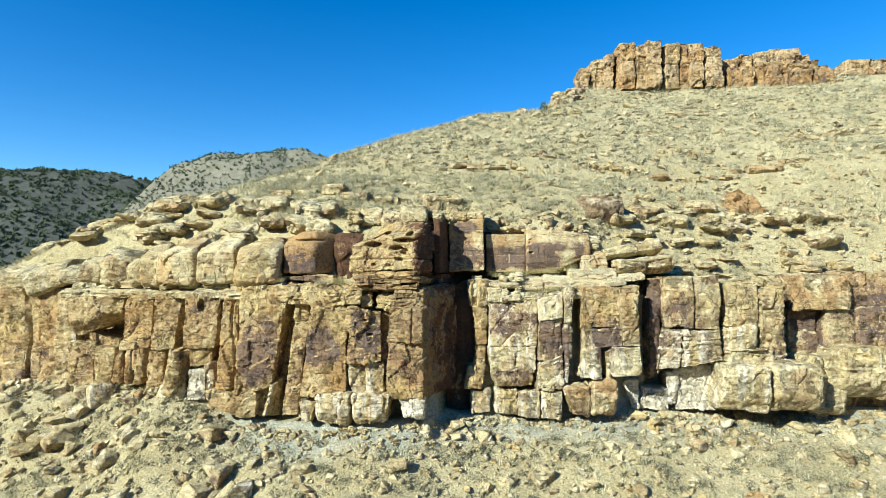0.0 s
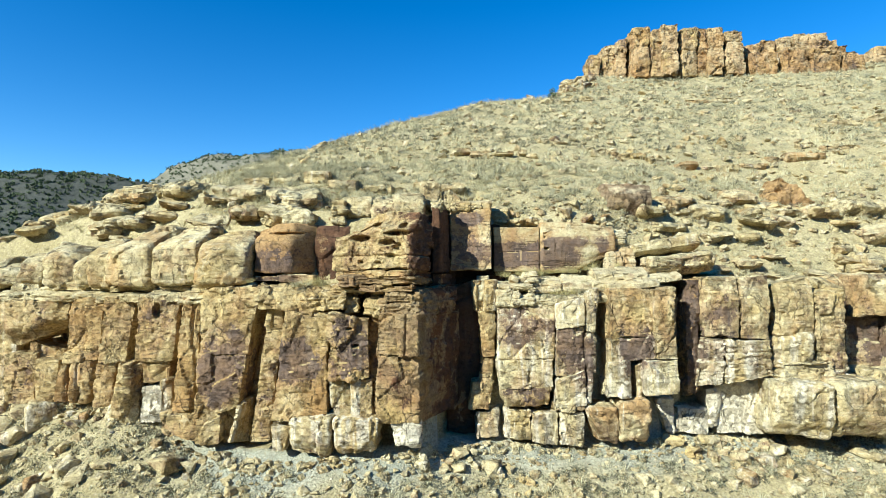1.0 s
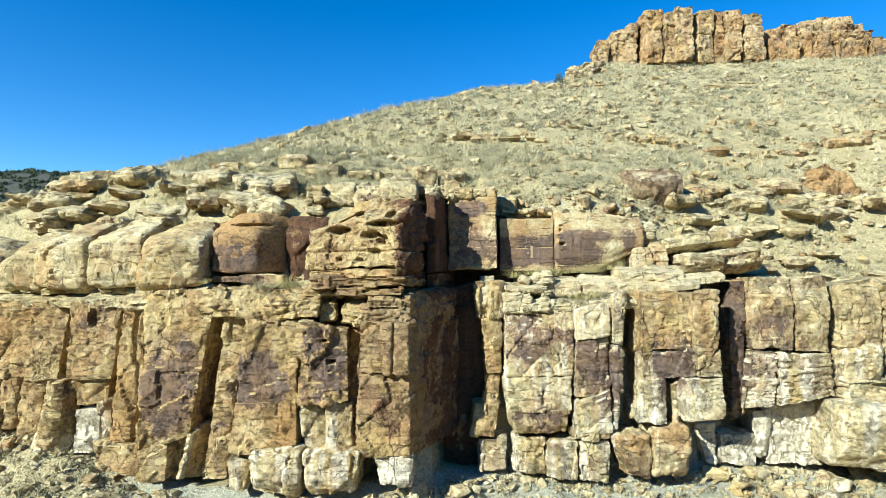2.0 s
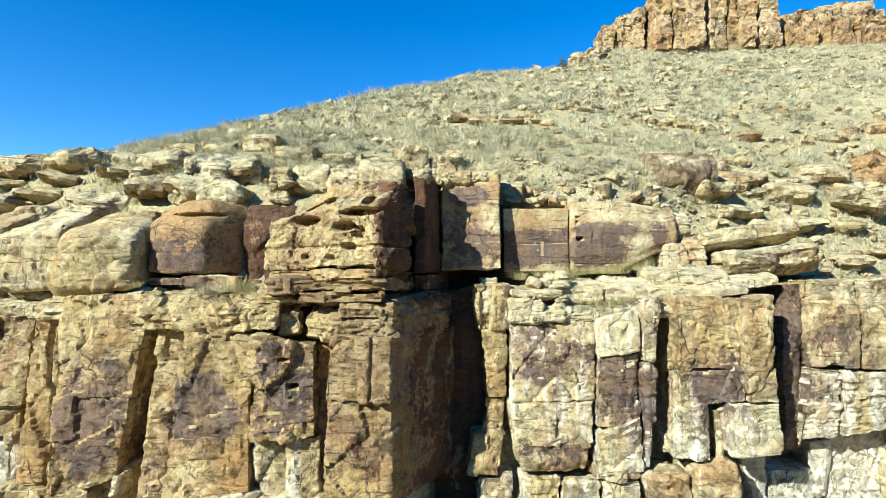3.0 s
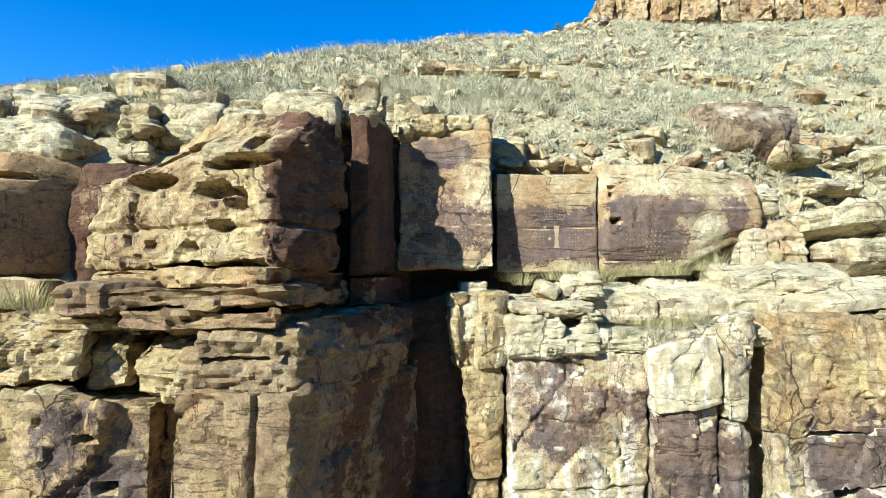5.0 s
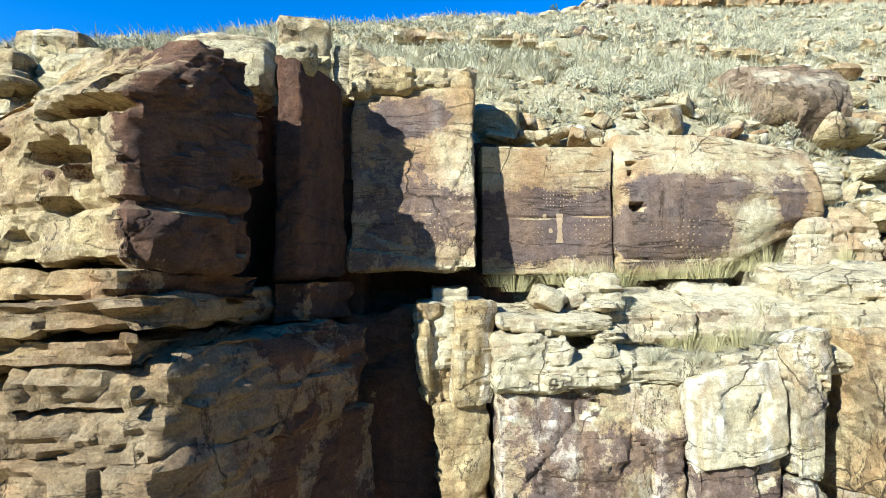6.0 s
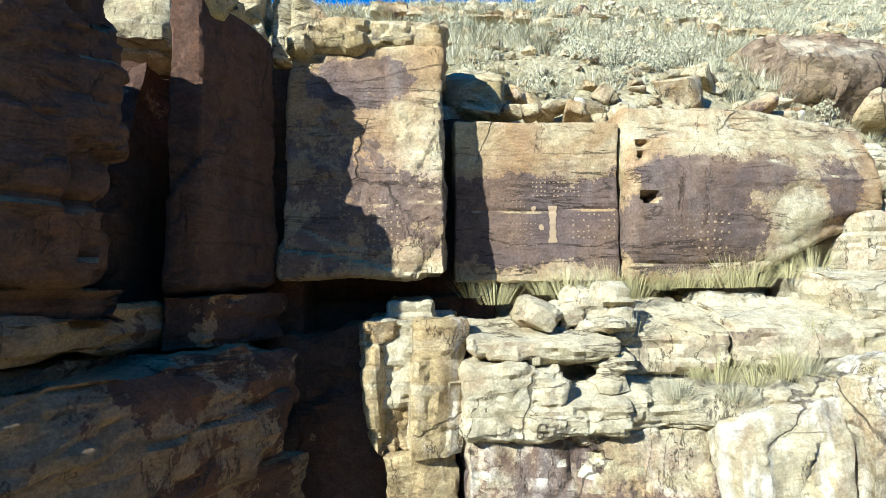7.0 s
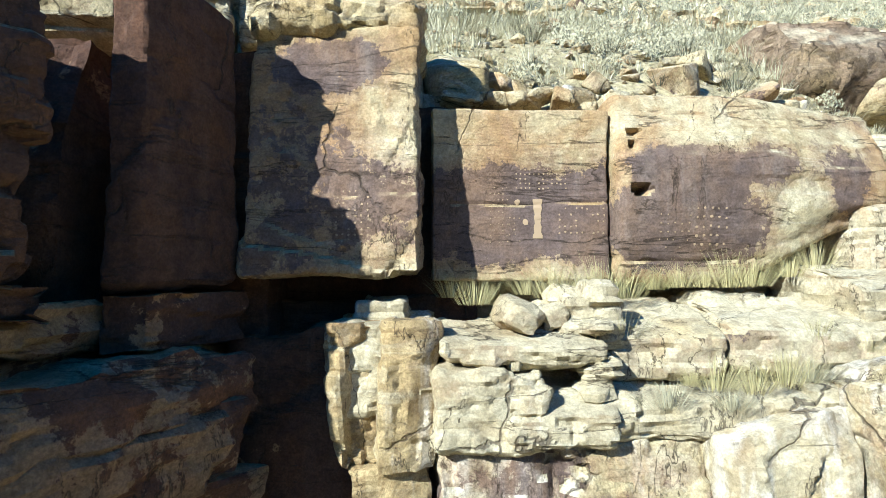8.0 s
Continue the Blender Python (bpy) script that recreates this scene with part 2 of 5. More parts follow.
ROCK_SLAB = sandstone("varnished_slab", ((0.9, 7.3, 0.9, 0.8, 0.20), (1.1, 8.6, 0.6, 0.25, 0.30)), 0.3, chip=0.45, speck=0.15)
ROCK_OCHRE = sandstone("ochre_wall", (), 0.32, hues=OCHRE)
ROCK_WALL = sandstone("varnished_wall", ((-7.7, 3.3, 0.9, 1.2, 0.30), (-5.0, 3.5, 0.8, 0.65, 0.40), (-3.0, 4.3, 0.7, 1.0, 0.20), (-1.4, 3.2, 0.6, 1.5, 0.28)), 0.2, hues=OCHRE)
# brown stain, made darker by the shade painted into it
ROCK_SIDE = sandstone("stained_shaded_side", ((0.45, 4.6, 0.9, 6.0, 0.26), (-1.4, 3.0, 0.5, 1.3, 0.12)), 0.2, 0.6, 1.0, hues=UMBER)
ROCK_RIGHT = sandstone("streaked_wall", ((2.9, 4.6, 1.2, 0.8, 0.30), (4.8, 3.9, 0.8, 1.2, 0.24), (6.9, 3.9, 0.8, 0.9, 0.26), (10.2, 4.2, 0.7, 0.6, 0.2)), 0.15)
# lichen on the right flank, darkened further to paint in its shade
ROCK_KNOB = sandstone("lichened_shaded_knob", ((-0.4, 7.5, 0.6, 3.0, 0.42),), 0.2, 0.55, 0.95, hues=OCHRE)
ROCK_ALCOVE = sandstone("varnished_alcove", ((-6.2, 7.0, 1.0, 0.6, 0.17),), 0.2, chip=0.5)
# stained rock with the shade of recess and slots put into its colour
ROCK_SHADE = sandstone("stained_shaded_rock", (), 0.9, 0.48, 1.2, hues=UMBER, chip=0.5)
ROCK_SMOOTH = sandstone("smooth_boulder_rock", (), 0.4, chip=0.4, speck=0.25)
ROCK_LEDGE = sandstone("bleached_ledge", (), 0.3, hues=PALE, speck=0.1, chip=0.38)
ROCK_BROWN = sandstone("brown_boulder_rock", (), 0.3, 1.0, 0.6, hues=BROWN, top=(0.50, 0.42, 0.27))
ROCK_RIM = sandstone("orange_rim_rock", (), 0.3, hues=ORANGE)
SOIL = soil()
SOIL_FAR = soil("grey_hill_soil", (0.15, 0.14, 0.10), (0.21, 0.195, 0.15), (0.24, 0.22, 0.17))
# soil darkened so that the slope looks shaded
SOIL_SHADED = soil("shaded_hill_soil", (0.05, 0.055, 0.045), (0.08, 0.082, 0.07), (0.09, 0.09, 0.07))
GRASS = straw("dry_grass", (0.60, 0.555, 0.37), (0.52, 0.49, 0.33), (0.34, 0.31, 0.19))
LEDGE_GRASS = straw("green_straw_grass", (0.40, 0.35, 0.16), (0.47, 0.41, 0.21), (0.22, 0.21, 0.085))
SAGE = straw("sagebrush", (0.33, 0.305, 0.185), (0.39, 0.36, 0.23), (0.14, 0.135, 0.085))
# leaves dark enough to stand in for shade among the brush
BRUSH = straw("shade_dark_brush", (0.10, 0.10, 0.062), (0.15, 0.14, 0.09), (0.05, 0.05, 0.032))
JUNIPER = straw("juniper_green", (0.05, 0.07, 0.03), (0.07, 0.085, 0.04), (0.025, 0.035, 0.016))
BARK = straw("grey_bark", (0.16, 0.12, 0.09), (0.2, 0.16, 0.12), (0.1, 0.08, 0.06))
PECK = straw("pecked_stone", (0.31, 0.22, 0.125), (0.35, 0.25, 0.145), (0.25, 0.18, 0.105))


# ---- building blocks ----
def mesh_of(name, verts, faces, material, even=True):
    me = bpy.data.meshes.new(name)
    verts = np.asarray(verts, dtype=np.float32)
    faces = np.asarray(faces, dtype=np.int32)
    n, k = faces.shape
    me.vertices.add(len(verts))
    me.vertices.foreach_set("co", verts.ravel())
    me.loops.add(n * k)
    me.loops.foreach_set("vertex_index", faces.ravel())
    me.polygons.add(n)
    me.polygons.foreach_set("loop_start", np.arange(n, dtype=np.int32) * k)
    me.polygons.foreach_set("use_smooth", np.full(n, even, dtype=bool))
    me.update(calc_edges=True)
    me.materials.append(material)
    return me


@functools.lru_cache(maxsize=None)
def box_grid(nx, ny, nz):
    """A welded box of -1 to 1 with a grid on each side."""
    count = (nx, ny, nz)
    pts, quads, at = [], [], 0
    for axis in range(3):
        a, b = [i for i in range(3) if i != axis]
        for side in (-1, 1):
            u, v = np.meshgrid(np.linspace(-1, 1, count[a] + 1), np.linspace(-1, 1, count[b] + 1), indexing="ij")
            p = np.zeros((u.size, 3))
            p[:, a], p[:, b], p[:, axis] = u.ravel(), v.ravel(), side
            i = np.arange(u.size).reshape(u.shape)
            q = np.stack([i[:-1, :-1], i[1:, :-1], i[1:, 1:], i[:-1, 1:]], -1).reshape(-1, 4) + at
            if (side > 0) != (axis != 1):
                q = q[:, ::-1]
            pts.append(p)
            quads.append(q)
            at += u.size
    p, q = np.concatenate(pts), np.concatenate(quads)
    key, first, back = np.unique(np.round(p * 1e5).astype(np.int64), axis=0, return_index=True, return_inverse=True)
    return p[first], back.ravel()[q]


SALT = [0]


def rock(name, x0, x1, y, z0, z1, depth, tone=(0.3, 0.2, 0.2), res=0.06, rnd=0.06, warp=0.09, facet=0.05, cell=(1.6, 1.6, 1.9),
         plate=0.018, bed=0.2, fine=0.03, yaw=0.0, tilt=0.0, pitch=0.0, lean=0.0, skew=0.0, skew_l=0.0, topback=0.0, under=0.0, rise_r=0.0, rise_l=0.0,
         drop_r=0.0, drop_l=0.0, corners=None, back_l=0.0, back_r=0.0, grooves=(), joints=(), holes=(), stuff=None, parent=None, label="", category="rock", group=""):
    """A block of sandstone whose front spans x0 to x1 and z0 to z1 at depth y. topback, under: how far the upper and the lower front edge
    lie back. rise, drop: how far the underside rises and the top sinks at the right or left end. skew: how far the right side spreads
    towards the back. facet, cell: depth and size of the broken faces; plate, bed: depth and thickness of the bedding steps.
    corners: how far the four corners of the front are moved, (dx, dz) from the upper left one clockwise; back_l, back_r: how far its ends lie back.
    grooves: (z, depth, half width) of bedding cracks; joints: (x, depth, half width) of upright cracks; holes: (x, z, rx, rz, depth)."""
    SALT[0] += 11
    salt = SALT[0]
    half = np.array([(x1 - x0) / 2, depth / 2, (z1 - z0) / 2])
    mid = np.array([(x0 + x1) / 2, y + depth / 2, (z0 + z1) / 2])
    nx, ny, nz = [max(3, min(120, int(2 * h / r))) for h, r in zip(half, (res * 1.12, res * 2.4, res * 1.12))]
    g, quads = box_grid(nx, ny, nz)
    p = g * half
    r = min(rnd, half.min() * 0.9)
    inner = np.clip(p, -(half - r), half - r)
    n = p - inner
    n /= np.maximum(np.linalg.norm(n, axis=1, keepdims=True), 1e-9)
    p = inner + n * r
    u, v, w = (p / half).T
    hi, lo, fr = smooth(0.0, 1.0, w), smooth(0.0, 1.0, -w), (1 - v) / 2
    p[:, 1] += fr * (topback * hi ** 1.5 + under * lo ** 1.5) + lean * w * half[2]
    p[:, 2] += lo * (rise_r * smooth(-0.3, 1, u) + rise_l * smooth(-0.3, 1, -u)) - hi * (drop_r * smooth(-0.3, 1, u) + drop_l * smooth(-0.3, 1, -u))
    if corners:
        weight = ((1 - u) * (1 + w) / 4, (1 + u) * (1 + w) / 4, (1 + u) * (1 - w) / 4, (1 - u) * (1 - w) / 4)
        for part_of, (dx, dz) in zip(weight, corners):
            p[:, 0] += part_of * dx
            p[:, 2] += part_of * dz
    p[:, 1] += fr * (back_l * np.maximum(-u, 0) ** 1.3 + back_r * np.maximum(u, 0) ** 1.3)
    p[:, 0] += (skew * smooth(0.2, 1, u) - skew_l * smooth(0.2, 1, -u)) * (v + 1) / 2
    q = p + mid
    s = q + salt * 3.7
    big = np.stack([fbm(s * 0.6, 3, salt), fbm(s * 0.6 + 31, 3, salt + 1), fbm(s * 0.6 + 57, 2, salt + 2)], 1)
    p += big * warp * np.array([1, 1, 0.8])
    wob = s + 0.05 * np.stack([vnoise(s * 2.3, salt + 3), vnoise(s * 2.3 + 9, salt + 4), 0.5 * vnoise(s * 2.3 + 5, salt + 5)], 1)
    val, edge = cells(wob / np.array(cell), salt)
    push = facet * (val - 0.35 * (1 - smooth(0.0, 0.08, edge)))
    val2, edge2 = cells(wob / np.array(cell) * 2.9 + 40, salt + 9)
    push += facet * 0.45 * (val2 - 0.3 * (1 - smooth(0.0, 0.1, edge2)))
    if res <= 0.05:
        val4, edge4 = cells(wob / np.array(cell) * 7.5 + 80, salt + 15)
        push += facet * 0.14 * (val4 - 0.3 * (1 - smooth(0.0, 0.12, edge4)))
    side = 1 - np.abs(n[:, 2])
    if plate:
        flat = np.stack([wob[:, 0] / 1.1, wob[:, 1] / 1.1, (wob[:, 2] + 0.04 * big[:, 0]) / bed], 1)
        val3, edge3 = cells(flat, salt + 21)
        push += plate * (val3 - 0.5 * (1 - smooth(0.0, 0.15, edge3))) * side
    for gz, gd, gw in grooves:
        push -= gd * np.exp(-((q[:, 2] - gz + 0.06 * big[:, 1] + 0.02 * vnoise(s * 3, salt)) / gw) ** 2) * side
    for jx, jd, jw in joints:
        push -= jd * np.exp(-((q[:, 0] - jx + 0.15 * big[:, 2] + 0.02 * vnoise(s * 3, salt)) / jw) ** 2) * (v < 0.3)
    push += fine * fbm(s * 5.0, 4, salt + 7, 0.65)
    p += n * push[:, None]
    for hx, hz, rx, rz, hd in holes:
        d = ((q[:, 0] - hx) / rx) ** 2 + ((q[:, 2] - hz) / rz) ** 2 + 0.35 * vnoise(s * 3.0, salt + 8)
        p[:, 1] += hd * smooth(1.0, 0.4, d) * (v < 0.2)
    me = mesh_of(name, p, quads, stuff or ROCK)
    me.set_sharp_from_angle(angle=radians(28))
    ob = new(name, me)
    ob.color = (*tone, 1)
    ob.matrix_world = Matrix.Translation(mid) @ Euler((radians(pitch), radians(tilt), radians(yaw))).to_matrix().to_4x4()
    if parent:
        ob.parent = parent
        if label:
            tagged(ob, label)
    else:
        tagged(ob, label or "tan weathered sandstone boulder on the slope", category, group)
    return ob


# ---- ground ----
def face(x):
    """Where the foot of the lower cliff runs."""
    return np.interp(x, [-60, -40, -23, -18, -13, -9, -6, -2, -0.5, 0.2, 1.1, 1.6, 8, 9.3, 16, 20, 40, 60],
                     [34, 30, 27.4, 26.6, 25.2, 23.7, 22.7, 22.6, 22.8, 25.3, 25.3, 24.6, 24.4, 25.4, 25.7, 26, 27.5, 32])


def brow(x):
    """The same line carried straight across the recess."""
    return sum(np.interp(x + k, [-60, -40, -23, -18, -13, -9, -6, -2, 1.6, 8, 9.3, 16, 20, 40, 60],
                         [34, 30, 27.4, 26.6, 25.2, 23.7, 22.7, 22.6, 24.6, 24.4, 25.4, 25.7, 26, 27.5, 32]) for k in (-1.0, -0.5, 0, 0.5, 1.0)) / 5


def hill(x, y):
    a = 9.6 + 0.575 * (y - 26.8) - 1.7 * np.exp(-(((x - 16) / 6) ** 2 + ((y - 29) / 4) ** 2)) + 0.06 * np.maximum(x - 20, 0)
    a = np.where(y > 52, 9.6 + 0.575 * 25.2 + 0.1 * (y - 52), a)
    b = 13.1 + 0.367 * (x + 7.7) + 0.2155 * (y - 31.5)
    c = 20.6 + 0.9 * np.maximum(x - 9, 0) + 0.15 * (y - 47) + 0.1 * (x - 8)
    h = -np.logaddexp(-a * 1.6, -b * 1.6) / 1.6
    return -np.logaddexp(-h * 2, -c * 2) / 2


def ground_height(x, y, rough=True):
    d = y - brow(x)
    talus = np.maximum(0.36 + 0.5 * np.minimum(d, 0.3) + 1.15 * smooth(-8.5, -12.0, x) * smooth(-7.0, 0.0, d), -11.0 + 0.02 * d)
    t1 = np.interp(d, [0.3, 0.8, 1.4, 1.8, 2.05, 2.7, 3.4, 60], [5.3, 5.7, 6.15, 6.35, 8.2, 9.1, 9.8, 100])
    t2 = np.interp(d, [0.3, 0.8, 1.4, 2.0, 2.6, 3.8, 60], [5.6, 6.0, 6.7, 7.7, 8.9, 9.7, 100])
    t3 = np.interp(d, [0.3, 0.8, 1.15, 1.3, 1.6, 2.2, 60], [5.3, 5.7, 6.3, 8.25, 8.8, 9.4, 100])
    r = smooth(1.2, 2.0, x)
    t1 = t1 * (1 - r) + t3 * r
    m = smooth(6.6, 8.2, x)
    top = np.minimum(t1 * (1 - m) + t2 * m, hill(x, y)) - 0.9 * np.exp(-(((x - 7.6) / 1.4) ** 2 + ((y - 26.6) / 0.7) ** 2))
    k = smooth(0.25, 0.55, y - face(x) - 0.95 * smooth(-0.9, -1.6, x))
    z = talus * (1 - k) + top * k
    if rough:
        p = np.stack([x, y, 0 * x], 1)
        z = z + 0.22 * fbm(p * 0.35, 3, 3) + 0.10 * fbm(p * 1.3, 3, 5) * smooth(90, 50, np.abs(y - 30))
    return z


def axis_marks(fine0, fine1, step, reach, grow):
    a = list(np.arange(fine0, fine1 + step / 2, step))
    s, lo, hi = step, a[0], a[-1]
    while hi < reach or lo > -reach:
        s *= grow
        lo, hi = lo - s, hi + s
        a = [lo] + a + [hi]
    return np.array(a)


def build_ground():
    xs, ys = axis_marks(-26, 34, 0.2, 2500, 1.16), axis_marks(13, 54, 0.16, 2500, 1.16)
    x, y = np.meshgrid(xs, ys, indexing="ij")
    z = ground_height(x.ravel(), y.ravel())
    far = np.hypot(x.ravel(), y.ravel() - 25)
    z = np.where(far > 150, z * smooth(500, 150, far) - 12 * smooth(150, 500, far), z)
    i = np.arange(x.size).reshape(x.shape)
    q = np.stack([i[:-1, :-1], i[1:, :-1], i[1:, 1:], i[:-1, 1:]], -1).reshape(-1, 4)
    me = mesh_of("ground", np.stack([x.ravel(), y.ravel(), z], 1), q, SOIL)
    d = y.ravel() - brow(x.ravel())
    wave = fbm(np.stack([x.ravel(), y.ravel(), 0 * z], 1) * 0.6, 3, 8)
    bank = smooth(-2.4, -0.5, d + 0.9 * wave) * smooth(0.5, 0.2, d) * smooth(-11, -8, x.ravel())
    me.attributes.new("shale", "FLOAT", "POINT").data.foreach_set("value", bank.astype(np.float32))
    ob = new("ground", me)
    tagged(ob, "dry tan hillside soil with stones and scattered brush", "hillside", kind="structure")


build_ground()

# ---- lower cliff ----
cliff = tagged(new("cliff"), "tan and brown varnished sandstone cliff band, split into blocks", "cliff", kind="structure")


JIG = random.Random(77)


def col(x0, x1, y, z0, z1, depth=1.6, tone=(0.4, 0.2, 0.2), **kw):
    kw.setdefault("yaw", JIG.uniform(-7, 7))
    kw.setdefault("tilt", JIG.uniform(-2.2, 2.2))
    kw.setdefault("warp", 0.1)
    kw.setdefault("stuff", ROCK_OCHRE if x1 < -0.7 else ROCK)
    kw.setdefault("facet", 0.068)
    kw.setdefault("cell", (1.0, 1.0, 1.3))
    return rock("rock_block", x0 - 0.06, x1 + 0.06, y + JIG.uniform(-0.07, 0.07), z0 - 0.06, z1 + 0.05, depth, tone, parent=cliff, **kw)


def block(tl, tr, br, bl, y, tone, **kw):
    """A joint block of the cliff, by the corners (x, z) of its front."""
    x0, x1, z0, z1 = (tl[0] + bl[0]) / 2, (tr[0] + br[0]) / 2, (bl[1] + br[1]) / 2, (tl[1] + tr[1]) / 2
    lean_l, lean_r, drop, dip = (tl[0] - bl[0]) / 2, (tr[0] - br[0]) / 2, (tl[1] - tr[1]) / 2, (br[1] - bl[1]) / 2
    x0, x1, z0, z1 = x0 - 0.02, x1 + 0.02, z0 - 0.03, z1 + 0.03
    for key, value in (("warp", 0.05), ("facet", 0.06), ("cell", (0.9, 0.9, 1.2)), ("rnd", 0.035), ("fine", 0.02), ("res", 0.05), ("plate", 0.014)):
        kw.setdefault(key, value)
    kw.setdefault("back_r", 0.1)
    return rock("rock_block", x0, x1, y, z0, z1, 1.6, tone, parent=cliff,
                corners=((lean_l, drop), (lean_r, -drop), (-lean_r, dip), (-lean_l, -dip)), **kw)



# outer columns and the dark side walls of the recess
col(-24.0, -21.3, 26.9, 1.2, 5.9, 2.2, (0.25, 0.2, 0.3), res=0.1)
col(-21.25, -19.4, 26.7, 1.2, 5.8, 2.2, (0.4, 0.2, 0.3), res=0.1, joints=((-20.2, 0.2, 0.08),))
col(-19.35, -18.5, 26.5, 1.2, 5.8, 2, (0.35, 0.2, 0.45), res=0.09)
col(-18.45, -17.6, 26.3, 1.2, 5.8, 2, (0.35, 0.5, 0.2), res=0.08)
# these side walls and beds hold the recess shade in their brown colour
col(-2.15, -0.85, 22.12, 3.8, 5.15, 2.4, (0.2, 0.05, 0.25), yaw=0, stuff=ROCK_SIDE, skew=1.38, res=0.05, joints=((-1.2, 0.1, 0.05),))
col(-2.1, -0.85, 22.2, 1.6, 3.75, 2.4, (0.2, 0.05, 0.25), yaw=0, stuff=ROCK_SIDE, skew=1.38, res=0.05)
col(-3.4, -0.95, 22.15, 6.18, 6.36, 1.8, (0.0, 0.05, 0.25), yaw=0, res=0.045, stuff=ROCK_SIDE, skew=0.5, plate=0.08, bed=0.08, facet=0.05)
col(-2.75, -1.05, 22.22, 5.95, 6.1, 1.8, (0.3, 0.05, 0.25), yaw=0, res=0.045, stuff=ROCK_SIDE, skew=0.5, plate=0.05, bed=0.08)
col(15.9, 18.2, 25.1, 4.9, 6.4, 1.8, (0.25, 0.1, 0.4), res=0.08)
col(17.3, 20.5, 25.2, 2.9, 4.9, 1.8, (0.45, 0.1, 0.2), res=0.08, joints=((18.6, 0.1, 0.06),))
col(18.3, 20.4, 25.3, 4.8, 6.5, 1.8, (0.3, 0.1, 0.4), res=0.09)
col(20.45, 22.5, 25.3, 4.7, 6.4, 1.8, (0.3, 0.1, 0.4), res=0.09)
col(16.0, 17.2, 25.8, 2.9, 4.9, 1.5, (0.5, 0.1, 0.2), res=0.08)
col(20.6, 24.0, 25.5, 1.0, 4.8, 2.2, (0.3, 0.1, 0.3), res=0.12)
col(22.5, 30.0, 25.9, 1.0, 6.5, 2.2, (0.3, 0.1, 0.3), res=0.14, joints=((25, 0.3, 0.1), (27.4, 0.3, 0.1)))
col(11.8, 13.65, 23.25, 0.75, 2.6, 2.4, (0.1, 0.45, 0.15), rnd=0.14, under=0.5, plate=0.02, facet=0.05)
col(13.7, 15.7, 23.15, 0.75, 2.6, 2.4, (0.1, 0.3, 0.25), rnd=0.16, under=0.5, plate=0.02, facet=0.05, skew=0.3)
col(15.9, 16.7, 24.5, 0.4, 2.9, 1.8, (0.1, 0.3, 0.2), rnd=0.3)
col(16.75, 17.7, 24.5, 0.4, 2.8, 1.8, (0.15, 0.3, 0.2), rnd=0.3)
col(17.2, 21.5, 24.2, 1.0, 3.2, 2.2, (0.05, 0.3, 0.25), rnd=0.4, under=0.5, res=0.09, plate=0.06)
col(-3.7, -2.6, 22.4, 5.85, 6.15, 1.5, (0.0, 0.3, 0.1), res=0.05, plate=0.1, bed=0.1, topback=0.4)
col(12.3, 14.2, 24.0, 2.3, 3.2, 1.6, (0.1, 0.3, 0.2), plate=0.1)
# columns left of the recess
block((-16.2, 3.9), (-15.0, 3.5), (-14.9, 1.5), (-16.2, 1.5), 25.5, (0.3, 0.4, 0.3), stuff=ROCK_OCHRE)
block((-16.92, 5.45), (-14.39, 5.54), (-14.72, 4.5), (-16.87, 3.7), 25.0, (0.25, 0.15, 0.3), stuff=ROCK_OCHRE, under=0.4)
block((-17.11, 3.37), (-15.95, 3.37), (-16.02, 1.47), (-17.03, 1.47), 25.3, (0.3, 0.15, 0.25), stuff=ROCK_OCHRE)
block((-15.71, 3.2), (-14.95, 3.1), (-15.13, 1.52), (-15.77, 1.52), 25.1, (0.3, 0.15, 0.25), stuff=ROCK_OCHRE)
block((-14.01, 5.56), (-12.95, 5.62), (-13.07, 3.25), (-14.32, 3.19), 24.6, (0.1, 0.2, 0.45), stuff=ROCK_OCHRE)
block((-14.47, 3.1), (-14.2, 3.2), (-14.19, 1.63), (-14.73, 1.66), 24.55, (0.1, 0.2, 0.45), stuff=ROCK_OCHRE, rnd=0.12)
block((-14.11, 3.21), (-13.72, 3.21), (-13.8, 1.64), (-14.11, 1.64), 24.5, (0.1, 0.2, 0.45), stuff=ROCK_OCHRE, rnd=0.12)
block((-13.73, 3.19), (-13.3, 3.19), (-13.37, 1.59), (-13.81, 1.59), 24.6, (0.1, 0.2, 0.45), stuff=ROCK_OCHRE, rnd=0.12)
block((-12.52, 5.64), (-11.37, 5.67), (-11.71, 3.27), (-12.66, 3.27), 24.1, (0.25, 0.15, 0.3), stuff=ROCK_OCHRE)
block((-12.73, 3.21), (-12.06, 3.27), (-12.24, 1.71), (-12.85, 1.67), 24.15, (0.1, 0.2, 0.45), stuff=ROCK_OCHRE)
block((-11.71, 3.29), (-11.24, 3.34), (-11.41, 1.31), (-11.89, 1.46), 23.7, (0.3, 0.15, 0.25), stuff=ROCK_OCHRE)
block((-11.32, 3.17), (-11.02, 3.21), (-11.27, 1.32), (-11.49, 1.24), 23.95, (0.25, 0.15, 0.3), stuff=ROCK_OCHRE)
block((-10.95, 5.66), (-9.47, 5.62), (-9.78, 3.46), (-11.07, 3.37), 23.55, (0.3, 0.15, 0.25), stuff=ROCK_OCHRE, holes=((-10.3, 5.2, 0.13, 0.28, 0.5),))
block((-10.85, 3.33), (-9.93, 3.43), (-9.97, 2.69), (-10.81, 2.6), 23.75, (0.25, 0.15, 0.3), stuff=ROCK_OCHRE)
